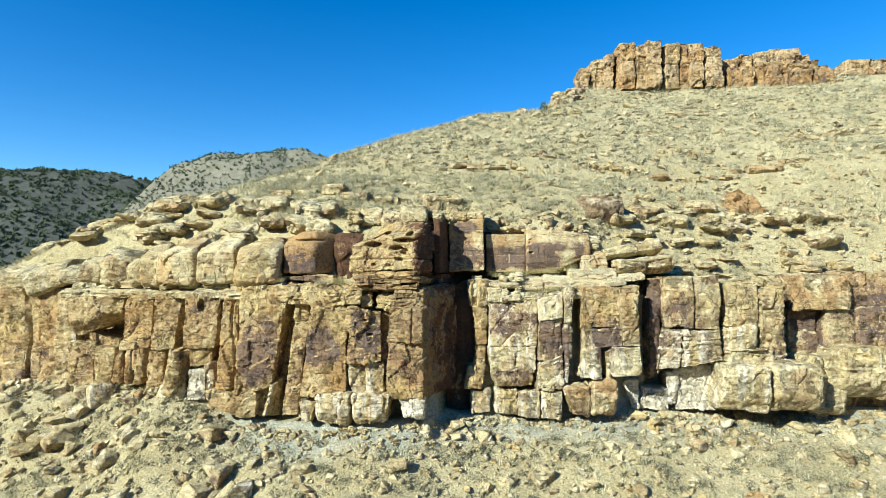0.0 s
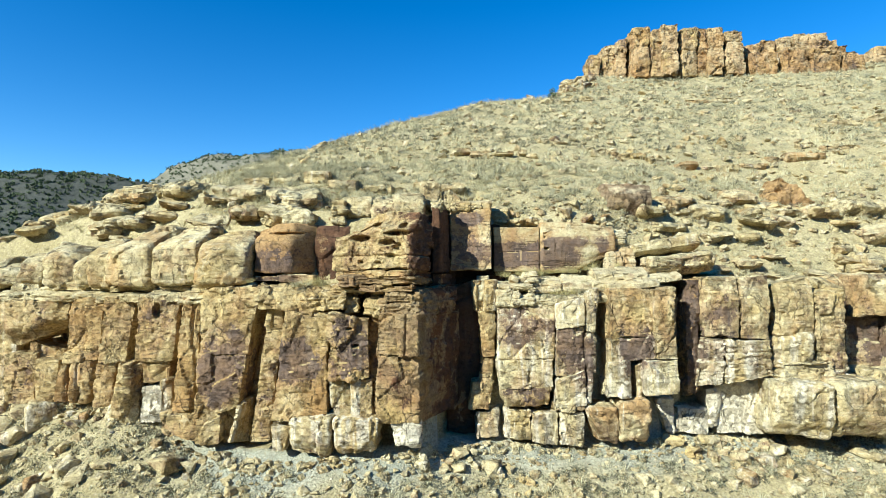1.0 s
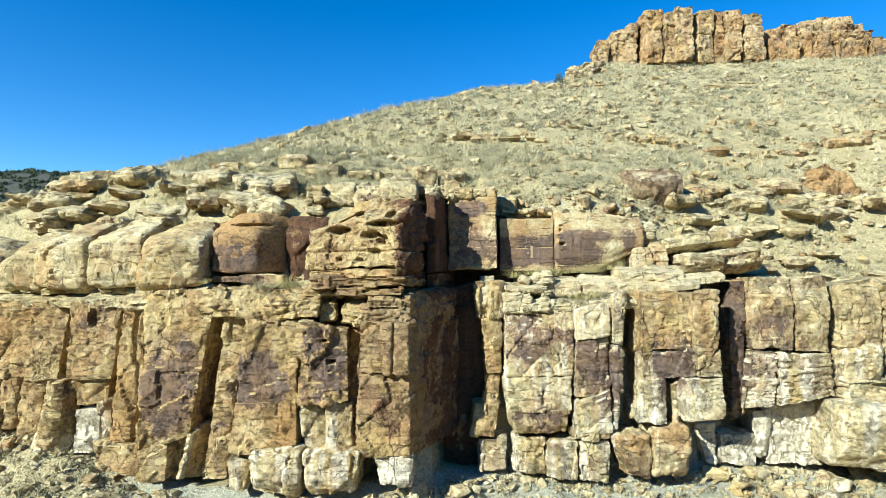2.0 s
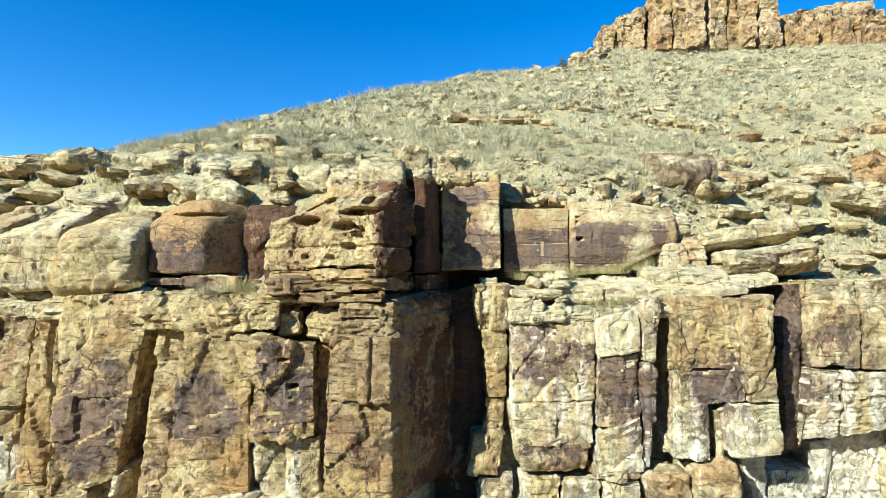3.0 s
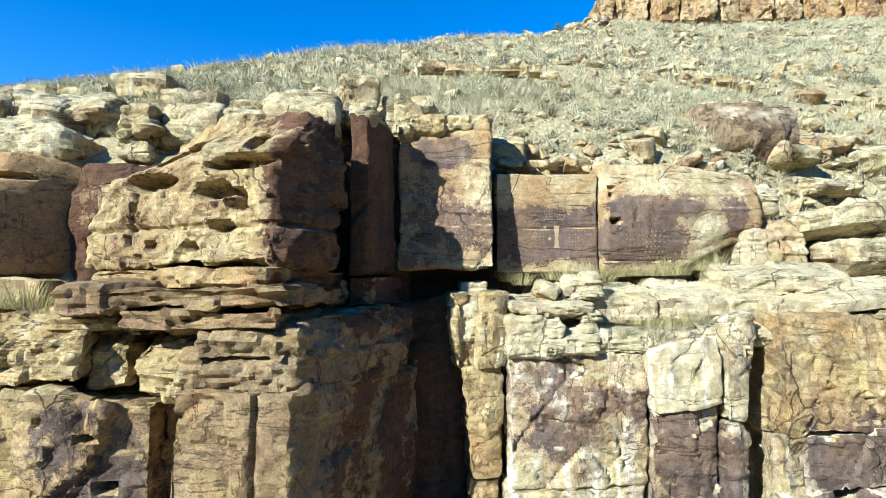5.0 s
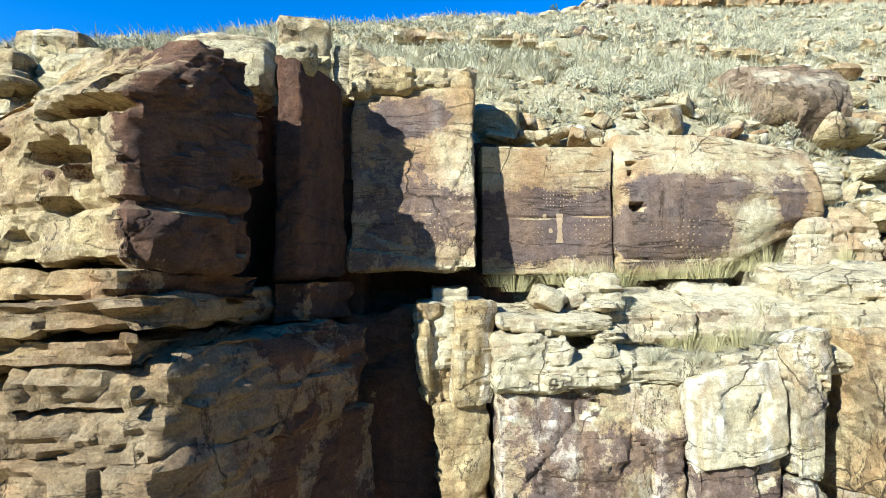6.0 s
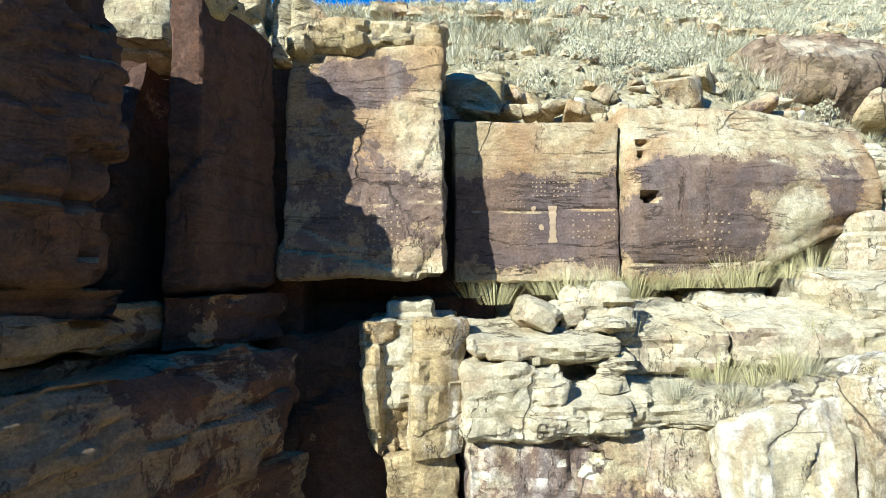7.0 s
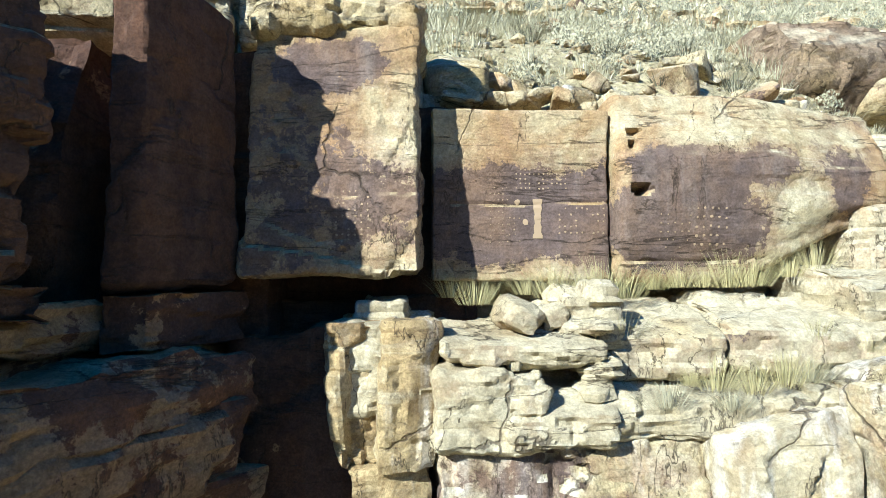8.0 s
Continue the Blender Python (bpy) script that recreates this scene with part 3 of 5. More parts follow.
block((-10.9, 2.45), (-10.28, 2.48), (-10.25, 1.16), (-11, 1.16), 23.85, (0.0, 1.0, 0.05))
block((-10.15, 2.66), (-9.78, 2.74), (-9.81, 1.28), (-10.07, 1.21), 23.7, (0.3, 0.55, 0.2), stuff=ROCK_OCHRE)
block((-9.21, 5.58), (-8.56, 5.85), (-8.73, 1.37), (-9.42, 1.37), 23.25, (0.1, 0.2, 0.45), stuff=ROCK_OCHRE, joints=((-8.75, 0.12, 0.05),))
block((-8.3, 5.95), (-6.35, 6), (-6.83, 3.74), (-8.48, 3.74), 22.9, (0.25, 0.15, 0.3), stuff=ROCK_WALL, res=0.05)
block((-8.48, 3.71), (-6.85, 3.71), (-7.12, 1.96), (-8.56, 1.51), 22.9, (0.25, 0.15, 0.3), stuff=ROCK_WALL, res=0.05)
block((-9.75, 1.65), (-8.59, 1.62), (-8.55, 0.71), (-9.59, 1.06), 23.0, (0.3, 0.15, 0.25), stuff=ROCK_OCHRE)
block((-8.51, 1.52), (-7.66, 2.04), (-7.76, 0.73), (-8.44, 0.75), 22.85, (0.3, 0.15, 0.25), stuff=ROCK_OCHRE)
block((-7.8, 1.96), (-6.9, 2.04), (-6.87, 0.58), (-7.81, 0.55), 23.4, (0.3, 0.15, 0.25), stuff=ROCK_OCHRE)
block((-7.14, 1.95), (-6.89, 2.02), (-7.22, 0.73), (-7.4, 0.73), 22.95, (0.15, 0.5, 0.15), stuff=ROCK_OCHRE)
block((-5.95, 5.43), (-5.41, 5.47), (-5.89, 0.8), (-6.52, 0.85), 22.6, (0.3, 0.15, 0.25), stuff=ROCK_OCHRE, grooves=((4.6, 0.06, 0.03), (2.9, 0.05, 0.03)))
block((-5.27, 5.23), (-3.83, 5.19), (-3.89, 2.99), (-5.51, 2.96), 22.3, (0.25, 0.15, 0.3), stuff=ROCK_WALL, res=0.05, joints=((-5.6, 0.06, 0.03),))
block((-5.53, 2.94), (-3.89, 2.96), (-3.9, 1.7), (-5.73, 1.61), 22.3, (0.1, 0.2, 0.45), stuff=ROCK_WALL, res=0.05)
block((-5.98, 6.01), (-4.92, 6.01), (-4.95, 5.24), (-5.93, 5.47), 22.6, (0.1, 0.2, 0.45), stuff=ROCK_OCHRE, plate=0.05, bed=0.12, topback=0.3)
block((-4.86, 5.87), (-3.81, 5.87), (-3.84, 5.18), (-4.85, 5.18), 22.5, (0.1, 0.2, 0.45), stuff=ROCK_OCHRE, plate=0.05, bed=0.12, topback=0.3)
block((-3.73, 5.1), (-2.47, 5.03), (-2.43, 2.98), (-3.82, 2.98), 22.2, (0.25, 0.15, 0.3), stuff=ROCK_WALL, res=0.05, facet=0.1, holes=((-3.1, 4.7, 0.12, 0.06, 0.25), (-2.9, 4.1, 0.16, 0.07, 0.2), (-3.6, 4.9, 0.06, 0.06, 0.15)))
block((-3.84, 2.88), (-3.09, 2.91), (-3.12, 1.64), (-3.7, 1.64), 22.5, (0.15, 0.5, 0.15))
block((-3.04, 2.94), (-2.39, 2.97), (-2.4, 1.67), (-3.07, 1.67), 22.4, (0.15, 0.5, 0.15), stuff=ROCK_OCHRE)
block((-2.49, 5.16), (-2.07, 5.16), (-1.95, 1.52), (-2.47, 1.52), 22.75, (0.5, 0.0, 0.6), stuff=ROCK_OCHRE)
block((-5.76, 1.48), (-5.08, 1.4), (-5.31, 0.61), (-5.65, 0.68), 22.3, (0.15, 0.5, 0.15), stuff=ROCK_OCHRE)
block((-4.97, 1.7), (-3.66, 1.75), (-3.78, 0.48), (-5.03, 0.74), 21.95, (0.15, 0.5, 0.15), rnd=0.14, under=0.25)
block((-3.63, 1.75), (-2.05, 1.75), (-2.24, 0.64), (-3.5, 0.61), 21.95, (0.15, 0.5, 0.15), stuff=ROCK_OCHRE, rnd=0.14, under=0.25)
block((-1.79, 1.61), (-0.74, 1.65), (-0.81, 0.75), (-1.55, 0.85), 22.3, (0.0, 1.0, 0.05))
# columns right of the recess
block((1.11, 6.24), (1.53, 6.24), (1.52, 5.12), (1.22, 5.2), 24.2, (0.1, 0.2, 0.45), res=0.035, stuff=ROCK_OCHRE)
block((1.56, 6.24), (1.96, 6.24), (1.91, 5.2), (1.55, 5.16), 24.1, (0.15, 0.5, 0.15), res=0.035, stuff=ROCK_OCHRE)
block((1.29, 5.09), (1.92, 5.12), (1.87, 3.5), (1.43, 3.46), 24.15, (0.1, 0.2, 0.45), res=0.04, stuff=ROCK_OCHRE)
block((1.43, 3.43), (1.89, 3.45), (1.82, 2.57), (1.28, 2.53), 24.15, (0.25, 0.15, 0.3), res=0.045, stuff=ROCK_OCHRE)
block((1.08, 2.5), (1.84, 2.54), (1.64, 1.54), (0.93, 1.61), 24.1, (0.1, 0.2, 0.45), res=0.045, stuff=ROCK_OCHRE)
block((1.94, 5.28), (4.04, 5.32), (4, 3.44), (2.01, 3.4), 23.85, (0.15, 0.5, 0.15), stuff=ROCK_RIGHT, res=0.04, topback=0.2, rnd=0.07)
block((1.98, 3.35), (3.95, 3.41), (3.92, 2.46), (2.07, 2.42), 23.8, (0.15, 0.5, 0.15), stuff=ROCK_RIGHT, res=0.045)
block((2.1, 2.4), (3.92, 2.44), (3.83, 1.73), (2.25, 1.67), 23.8, (0.25, 0.15, 0.3), res=0.045, rnd=0.1, under=0.15)
block((4.07, 5.36), (5.11, 5.63), (5.09, 4.68), (4.09, 4.53), 23.65, (0.15, 0.5, 0.15), res=0.04, rnd=0.05, facet=0.022, topback=0.15, holes=((4.6, 5.12, 0.34, 0.3, 0.07),), stuff=ROCK_LEDGE)
block((5.13, 5.78), (5.56, 5.89), (5.5, 4.35), (5.15, 4.39), 23.6, (0.1, 0.5, 0.15), res=0.04, topback=0.15)
block((4.07, 4.49), (5.14, 4.62), (5.04, 2.99), (4.05, 2.84), 23.7, (0.3, 0.55, 0.2), stuff=ROCK_RIGHT, res=0.045)
block((5.17, 4.3), (5.49, 4.34), (5.34, 1.84), (5.1, 1.84), 23.7, (0.3, 0.55, 0.2), stuff=ROCK_RIGHT)
block((4.1, 2.61), (5.03, 3.04), (5.05, 1.89), (4.03, 1.81), 23.6, (0.3, 0.55, 0.2), stuff=ROCK_RIGHT, res=0.05)
block((3.98, 1.8), (5.11, 1.81), (5.07, 1.62), (3.97, 1.63), 23.6, (0.3, 0.15, 0.25))
block((5.98, 5.91), (7.47, 5.91), (7.6, 4.24), (5.97, 4.21), 23.6, (0.1, 0.2, 0.45), stuff=ROCK_RIGHT, res=0.05, topback=0.15)
block((5.97, 4.17), (7.6, 4.2), (7.55, 3.48), (5.97, 3.22), 23.6, (0.3, 0.55, 0.2), stuff=ROCK_RIGHT, res=0.05)
block((5.97, 3.26), (6.68, 3.33), (6.71, 2.1), (5.84, 2.14), 23.6, (0.3, 0.55, 0.2), stuff=ROCK_RIGHT, res=0.05)
block((6.89, 3.21), (7.28, 3.29), (7.17, 1.8), (6.95, 1.8), 23.85, (0.15, 0.5, 0.15))
block((7.46, 5.91), (8.3, 5.96), (8.23, 4.33), (7.6, 3.72), 23.45, (0.1, 0.2, 0.45), res=0.05, topback=0.15)
block((7.62, 3.68), (8.3, 4.28), (8.32, 3.46), (7.63, 3.47), 23.45, (0.25, 0.15, 0.3), res=0.05)
block((7.15, 3.39), (8.31, 3.45), (8.35, 2.38), (7.16, 2.25), 23.35, (0.3, 0.55, 0.2), stuff=ROCK_RIGHT, res=0.05)
block((9.1, 6.23), (9.63, 6.26), (9.46, 2.24), (9.07, 1.96), 24.5, (0.5, 0.1, 0.6), res=0.05)
block((9.62, 6.32), (11.02, 6.36), (10.89, 4.15), (9.68, 4.19), 24.3, (0.25, 0.15, 0.3), topback=0.2)
block((11.12, 6.36), (12.22, 6.4), (12.12, 4.03), (11.07, 4.07), 24.35, (0.25, 0.15, 0.3), topback=0.2)
block((9.62, 4.12), (10.45, 4.05), (10.29, 2.45), (9.3, 2.35), 24.25, (0.3, 0.55, 0.2), plate=0.04)
block((10.5, 4.05), (12.05, 3.99), (12.14, 2.73), (10.4, 2.45), 24.25, (0.15, 0.5, 0.15), plate=0.04, grooves=((4.1, 0.06, 0.03), (3.6, 0.05, 0.03)))
block((12.57, 6.07), (13.85, 6.36), (13.89, 4.24), (12.47, 4.2), 24.5, (0.25, 0.15, 0.3), topback=0.2)
block((12.36, 4.17), (13.82, 4.26), (13.68, 3.13), (12.26, 2.98), 24.3, (0.15, 0.5, 0.15), rnd=0.25)
block((12.36, 2.93), (14.98, 2.96), (14.96, 2.36), (12.34, 2.36), 24.4, (0.15, 0.5, 0.15), plate=0.08, bed=0.1)
block((14.03, 5.78), (14.99, 5.87), (14.91, 3.02), (13.92, 3.02), 24.4, (0.3, 0.15, 0.25), plate=0.03)
# pale undercut wall and the feet of the right columns
block((10.26, 2.24), (12.81, 2.63), (12.74, 0.46), (10.35, 0.5), 24.95, (0.0, 1.0, 0.05))
block((9.84, 2.12), (10.51, 2.16), (10.27, 0.78), (10.04, 0.78), 24.8, (0.0, 1.0, 0.05))
block((8.81, 1.43), (10.04, 1.43), (9.98, 0.54), (8.64, 0.61), 24.7, (0.0, 1.0, 0.05))
block((7.85, 1.86), (8.57, 1.81), (8.51, 0.6), (8.24, 0.68), 24.5, (0.0, 1.0, 0.05))
block((1.2, 1.44), (2.03, 1.47), (1.98, 0.54), (1.27, 0.54), 24.2, (0.15, 0.5, 0.15))
block((2.22, 1.52), (3.13, 1.52), (3.16, 0.49), (2.27, 0.57), 23.9, (0.15, 0.5, 0.15))
block((3.18, 1.5), (4.12, 1.5), (4.07, 0.38), (3.2, 0.51), 23.75, (0.15, 0.5, 0.15))
block((4.16, 1.52), (5.02, 1.52), (5, 0.34), (4.2, 0.4), 23.7, (0.15, 0.5, 0.15))
block((5.12, 1.65), (6.17, 1.78), (6.18, 0.5), (5.45, 0.62), 23.4, (0.3, 0.3, 0.5), rnd=0.12, under=0.15)
block((6.21, 1.91), (7.32, 1.97), (7.25, 0.66), (6.2, 0.57), 23.35, (0.1, 0.2, 0.45), rnd=0.16, under=0.15)

# broken beds on top of the left columns
for x0, x1, y, z0, z1, t in ((-6.2, -4.75, 22.45, 5.35, 6.1, 0.05), (-4.7, -3.35, 22.35, 5.3, 6.0, 0.0), (-3.3, -2.95, 22.45, 5.2, 5.8, 0.2), (-2.6, -2.1, 22.3, 5.15, 5.75, 0.1),
                             (-2.05, -0.85, 22.2, 5.1, 5.65, 0.0), (-1.95, -0.8, 22.3, 5.65, 6.05, 0.0)):
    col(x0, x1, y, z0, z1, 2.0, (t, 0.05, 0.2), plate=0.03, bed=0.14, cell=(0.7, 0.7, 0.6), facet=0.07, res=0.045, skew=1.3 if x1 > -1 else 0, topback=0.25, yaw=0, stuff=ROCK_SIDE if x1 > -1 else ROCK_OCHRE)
# rock behind the joints
rock("bedrock", -24, -9, 27.2, 0.0, 5.6, 3, (0.3, 0.1, 0.3), res=0.25, parent=cliff)
rock("bedrock", -9.5, -0.8, 24.2, 0.0, 6.0, 2.5, (0.3, 0.1, 0.3), res=0.15, parent=cliff)
# back of the recess, coloured dark to deepen its shade
rock("bedrock", -0.8, 2.4, 25.4, 0.0, 6.4, 2, (0.5, 0.0, 0.4), res=0.06, parent=cliff, stuff=ROCK_SHADE)
rock("bedrock", 1.6, 9.0, 25.1, 0.0, 5.6, 2, (0.3, 0.1, 0.3), res=0.15, parent=cliff)
rock("bedrock", 8.8, 24, 26.0, 0.0, 5.8, 2, (0.3, 0.1, 0.3), res=0.2, parent=cliff)

# dark fills behind knob and slab, their colour standing for the shade of gaps
rock("bedrock", -4.8, -3.5, 24.4, 6.0, 8.3, 1.6, (0.4, 0.0, 0.4), res=0.06, parent=cliff, stuff=ROCK_SHADE, topback=0.3)
rock("bedrock", -2.1, -0.72, 23.85, 6.0, 8.55, 1.9, (0.4, 0.0, 0.4), res=0.07, parent=cliff, stuff=ROCK_SHADE, topback=0.3)
rock("bedrock", -1.7, 0.45, 24.95, 6.0, 8.8, 1.5, (0.5, 0.0, 0.4), res=0.07, parent=cliff, stuff=ROCK_SHADE)
rock("bedrock", 0.2, 2.3, 25.55, 6.0, 8.5, 1.2, (0.5, 0.0, 0.4), res=0.07, parent=cliff, stuff=ROCK_SHADE)
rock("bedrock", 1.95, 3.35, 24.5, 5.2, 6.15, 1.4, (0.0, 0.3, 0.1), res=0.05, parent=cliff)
# dark fill in the recess, shade put into its colour
rock("bedrock", 0.1, 1.35, 24.8, 0.2, 6.1, 1.2, (0.4, 0.0, 0.5), res=0.07, parent=cliff, stuff=ROCK_SHADE)
# sloping ledges between the columns and the upper boulders
def shelf(x0, x1, y, z0, z1, depth, tone=(0.0, 0.1, 0.08), **kw):
    kw.setdefault("res", 0.035)
    kw.setdefault("cell", (1.2, 1.2, 0.8))
    kw.setdefault("fine", 0.035)
    kw.setdefault("warp", 0.06)
    kw.setdefault("facet", 0.045)
    kw.setdefault("plate", 0.025)
    kw.setdefault("bed", 0.13)
    kw.setdefault("rnd", 0.05)
    kw.setdefault("stuff", ROCK_LEDGE)
    return rock("ledge_slab", x0, x1, y, z0, z1, depth, tone, parent=cliff, **kw)


shelf(1.12, 1.62, 24.25, 5.5, 6.22, 1.2, (0.0, 0.2, 0.2), plate=0.02, res=0.03)
shelf(1.6, 1.94, 24.15, 5.25, 5.87, 1.2, (0.0, 0.12, 0.1), plate=0.02, res=0.03)
shelf(1.65, 1.95, 24.25, 5.87, 6.2, 1.0, (0.0, 0.12, 0.0), plate=0.02, res=0.03)
shelf(1.3, 1.75, 24.45, 6.23, 6.45, 1.0, (0.0, 0.2, 0.1), plate=0.02, res=0.03)
shelf(1.95, 3.3, 23.98, 5.93, 6.22, 1.2, topback=0.35, rnd=0.1, res=0.03)
shelf(1.92, 2.82, 23.92, 5.3, 5.92, 1.2, rnd=0.08, facet=0.045, res=0.03)
shelf(2.5, 3.35, 23.88, 5.28, 5.72, 1.2, rnd=0.08, facet=0.04, res=0.03, topback=0.2)
shelf(3.15, 3.3, 24.1, 5.65, 6.3, 0.8, (0.0, 0.2, 0.1), res=0.03, plate=0.1)
shelf(3.05, 3.45, 24.35, 6.1, 6.5, 0.8, (0.0, 0.12, 0.0), res=0.03, facet=0.09)
shelf(2.55, 2.8, 24.25, 6.18, 6.36, 0.6, (0.1, 0.2, 0.1), res=0.03, facet=0.08, tilt=25)
shelf(2.85, 3.1, 24.3, 6.18, 6.4, 0.6, (0.1, 0.2, 0.1), res=0.03, facet=0.08, tilt=-15)
shelf(3.35, 4.38, 24.25, 5.75, 6.38, 1.3, topback=0.65, rnd=0.08)
shelf(4.40, 6.3, 24.22, 5.8, 6.42, 1.3, topback=0.7, rnd=0.08)
shelf(3.25, 5.0, 23.98, 5.3, 5.84, 1.3, topback=0.65, rnd=0.1)
shelf(4.9, 6.6, 23.92, 5.35, 5.9, 1.4, topback=0.6, rise_r=0.1, rnd=0.1)
shelf(5.6, 7.6, 24.3, 6.2, 6.75, 1.5, topback=0.5)
shelf(6.0, 7.9, 23.95, 5.95, 6.3, 1.5, topback=0.4, tilt=-4)
shelf(7.0, 8.8, 24.2, 6.1, 6.5, 1.5, topback=0.4, tilt=-6)
shelf(6.4, 7.4, 25.1, 6.7, 7.6, 1.4, (0.0, 0.12, 0.3), topback=0.3, facet=0.1)
shelf(6.5, 7.2, 25.4, 7.6, 8.3, 1.4, (0.0, 0.12, 0.15), topback=0.3, rnd=0.15)

for x0, x1, y in ((-17.6, -16.2, 25.3), (-16.3, -15.0, 25.1), (-15.1, -13.9, 24.95), (-14.0, -12.9, 24.7), (-13.0, -11.8, 24.3), (-11.9, -10.6, 23.9), (-10.7, -9.3, 23.6), (-9.4, -8.2, 23.25), (-8.3, -6.9, 23.0)):
    shelf(x0, x1, y, 5.45, 5.9 + 0.08 * math.sin(5 * x0), 2.0, (0.05, 0.1, 0.2), topback=0.45, plate=0.05, res=0.05, stuff=ROCK, tilt=3 * math.sin(3 * x0))
    shelf(x0 + 0.3, x1 + 0.1, y + 0.3, 5.85, 6.2 + 0.08 * math.sin(7 * x0), 1.7, (0.1, 0.1, 0.15), topback=0.4, plate=0.05, res=0.05, stuff=ROCK, tilt=4 * math.sin(4 * x0))

# ---- upper band of boulders ----
def boulder(x0, x1, y, z0, z1, depth, tone, label, **kw):
    kw.setdefault("rnd", 0.25)
    kw.setdefault("plate", 0.02)
    return rock("boulder", x0, x1, y, z0, z1, depth, tone, label=label, category="boulder", **kw)


boulder(-3.85, -0.66, 22.78, 6.62, 8.72, 1.15, (0.4, 0.1, 0.1), "grey-tan knob boulder pitted with weathered hollows on the cliff ledge",
        res=0.032, rnd=0.09, topback=0.62, skew=0.22, drop_l=0.75, drop_r=0.12, facet=0.07, cell=(0.9, 0.9, 0.9), plate=0.012, bed=0.25, fine=0.045, stuff=ROCK_KNOB, yaw=-26, warp=0.08,
        grooves=((7.1, 0.07, 0.035),),
        holes=((-2.75, 7.75, 0.5, 0.15, 0.45), (-1.2, 7.85, 0.5, 0.1, 0.35), (-1.6, 7.55, 0.35, 0.12, 0.3), (-1.0, 8.1, 0.14, 0.12, 0.3), (-2.7, 6.9, 0.14, 0.09, 0.25), (-1.95, 6.88, 0.12, 0.07, 0.2),
               (-1.2, 7.4, 0.2, 0.14, 0.3), (-2.2, 8.2, 0.16, 0.07, 0.25), (-1.5, 7.1, 0.2, 0.1, 0.2)))
boulder(-3.7, -0.75, 22.72, 6.3, 6.6, 1.3, (0.3, 0.2, 0.4), "thin brown bed under the knob boulder", res=0.04, rnd=0.04, skew=0.3, yaw=-24, stuff=ROCK_KNOB, plate=0.07, bed=0.08, warp=0.06)
# the pillar's own dark red, deepened to carry its shade
boulder(-0.42, -0.12, 23.72, 6.55, 8.95, 1.0, (0.45, 0.0, 0.6), "tall dark red sandstone pillar standing in the recess", res=0.032, rnd=0.05, skew=0.34, facet=0.035, plate=0.008, warp=0.07, stuff=ROCK_SHADE)
boulder(-0.4, 0.0, 23.66, 6.05, 6.52, 1.1, (0.3, 0.0, 0.9), "reddish bedded foot of the dark pillar", res=0.032, rnd=0.04, skew=0.36, facet=0.04, plate=0.03, bed=0.1, warp=0.05, stuff=ROCK_SHADE)
boulder(-0.42, 0.02, 23.75, 8.86, 9.3, 1.1, (0.0, 0.2, 0.15), "tan broken cap on the dark pillar", res=0.035, rnd=0.15, topback=0.3, plate=0.03, warp=0.12, facet=0.08, cell=(0.4, 0.4, 0.3))
upright = boulder(0.28, 1.86, 24.72, 6.62, 9.0, 1.5, (0.25, 0.1, 0.4), "upright sandstone slab with dark varnish and pecked dots", res=0.028, rnd=0.07, facet=0.035, warp=0.11, drop_l=0.1,
        plate=0.008, rise_l=-0.05, stuff=ROCK_SLAB, lean=0.13, back_r=-0.1)
boulder(0.32, 1.86, 24.8, 8.92, 9.36, 1.5, (0.0, 0.05, 0.35), "tan cap of the upright slab", res=0.035, rnd=0.1, topback=0.5, plate=0.03, warp=0.08, facet=0.06, cell=(0.6, 0.6, 0.5), stuff=ROCK_SMOOTH)
panel = boulder(1.95, 3.73, 25.12, 6.58, 8.3, 1.5, (0.25, 0.1, 0.4), "flat varnished sandstone panel with rows of pecked dots", res=0.026, rnd=0.04,
                facet=0.006, warp=0.02, plate=0.006, fine=0.008, grooves=((7.36, 0.02, 0.012),), stuff=ROCK_PANEL)
bulge = boulder(3.77, 6.7, 24.9, 6.56, 8.5, 1.8, (0.25, 0.1, 0.35), "rounded sandstone boulder with a dark varnished face and pecked dots", res=0.03, rnd=0.12,
                facet=0.014, warp=0.04, plate=0.008, fine=0.012, topback=0.3, rise_r=0.62, drop_r=0.12, under=0.15, back_r=0.2, holes=((3.98, 7.45, 0.1, 0.06, 0.25), (3.92, 7.9, 0.05, 0.05, 0.1), (3.95, 8.05, 0.07, 0.04, 0.1)),
                stuff=ROCK_FACE, grooves=((6.78, 0.03, 0.02),))
boulder(-6.85, -5.5, 23.55, 6.5, 8.4, 1.5, (0.3, 0.1, 0.7), "angular boulder with a dark varnished face under a hollowed top", res=0.04, rnd=0.12,
        topback=0.6, drop_l=0.3, facet=0.04, skew=1.1, holes=((-5.7, 8.0, 0.7, 0.09, 0.22),), grooves=((7.0, 0.04, 0.025),), stuff=ROCK_ALCOVE, plate=0.0)
boulder(-6.8, -4.7, 23.6, 6.2, 6.46, 1.6, (0.4, 0.1, 0.3), "thin dark slab under the angular boulder", res=0.05, rnd=0.05)
boulder(-8.75, -7.0, 22.95, 6.1, 8.15, 2.0, (0.1, 0.12, 0.35), "smooth rounded tan boulder on the cliff ledge", stuff=ROCK_SMOOTH, res=0.045, rnd=0.2, facet=0.07, topback=1.1, drop_l=0.25, back_r=0.2, skew=0.1, yaw=5)
boulder(-10.6, -8.8, 23.5, 6.1, 8.35, 2.4, (0.05, 0.3, 0.3), "rounded tan boulder with white streaks", stuff=ROCK_SMOOTH, res=0.05, rnd=0.22, facet=0.09, topback=1.4, drop_l=0.3, warp=0.12, tilt=-3)
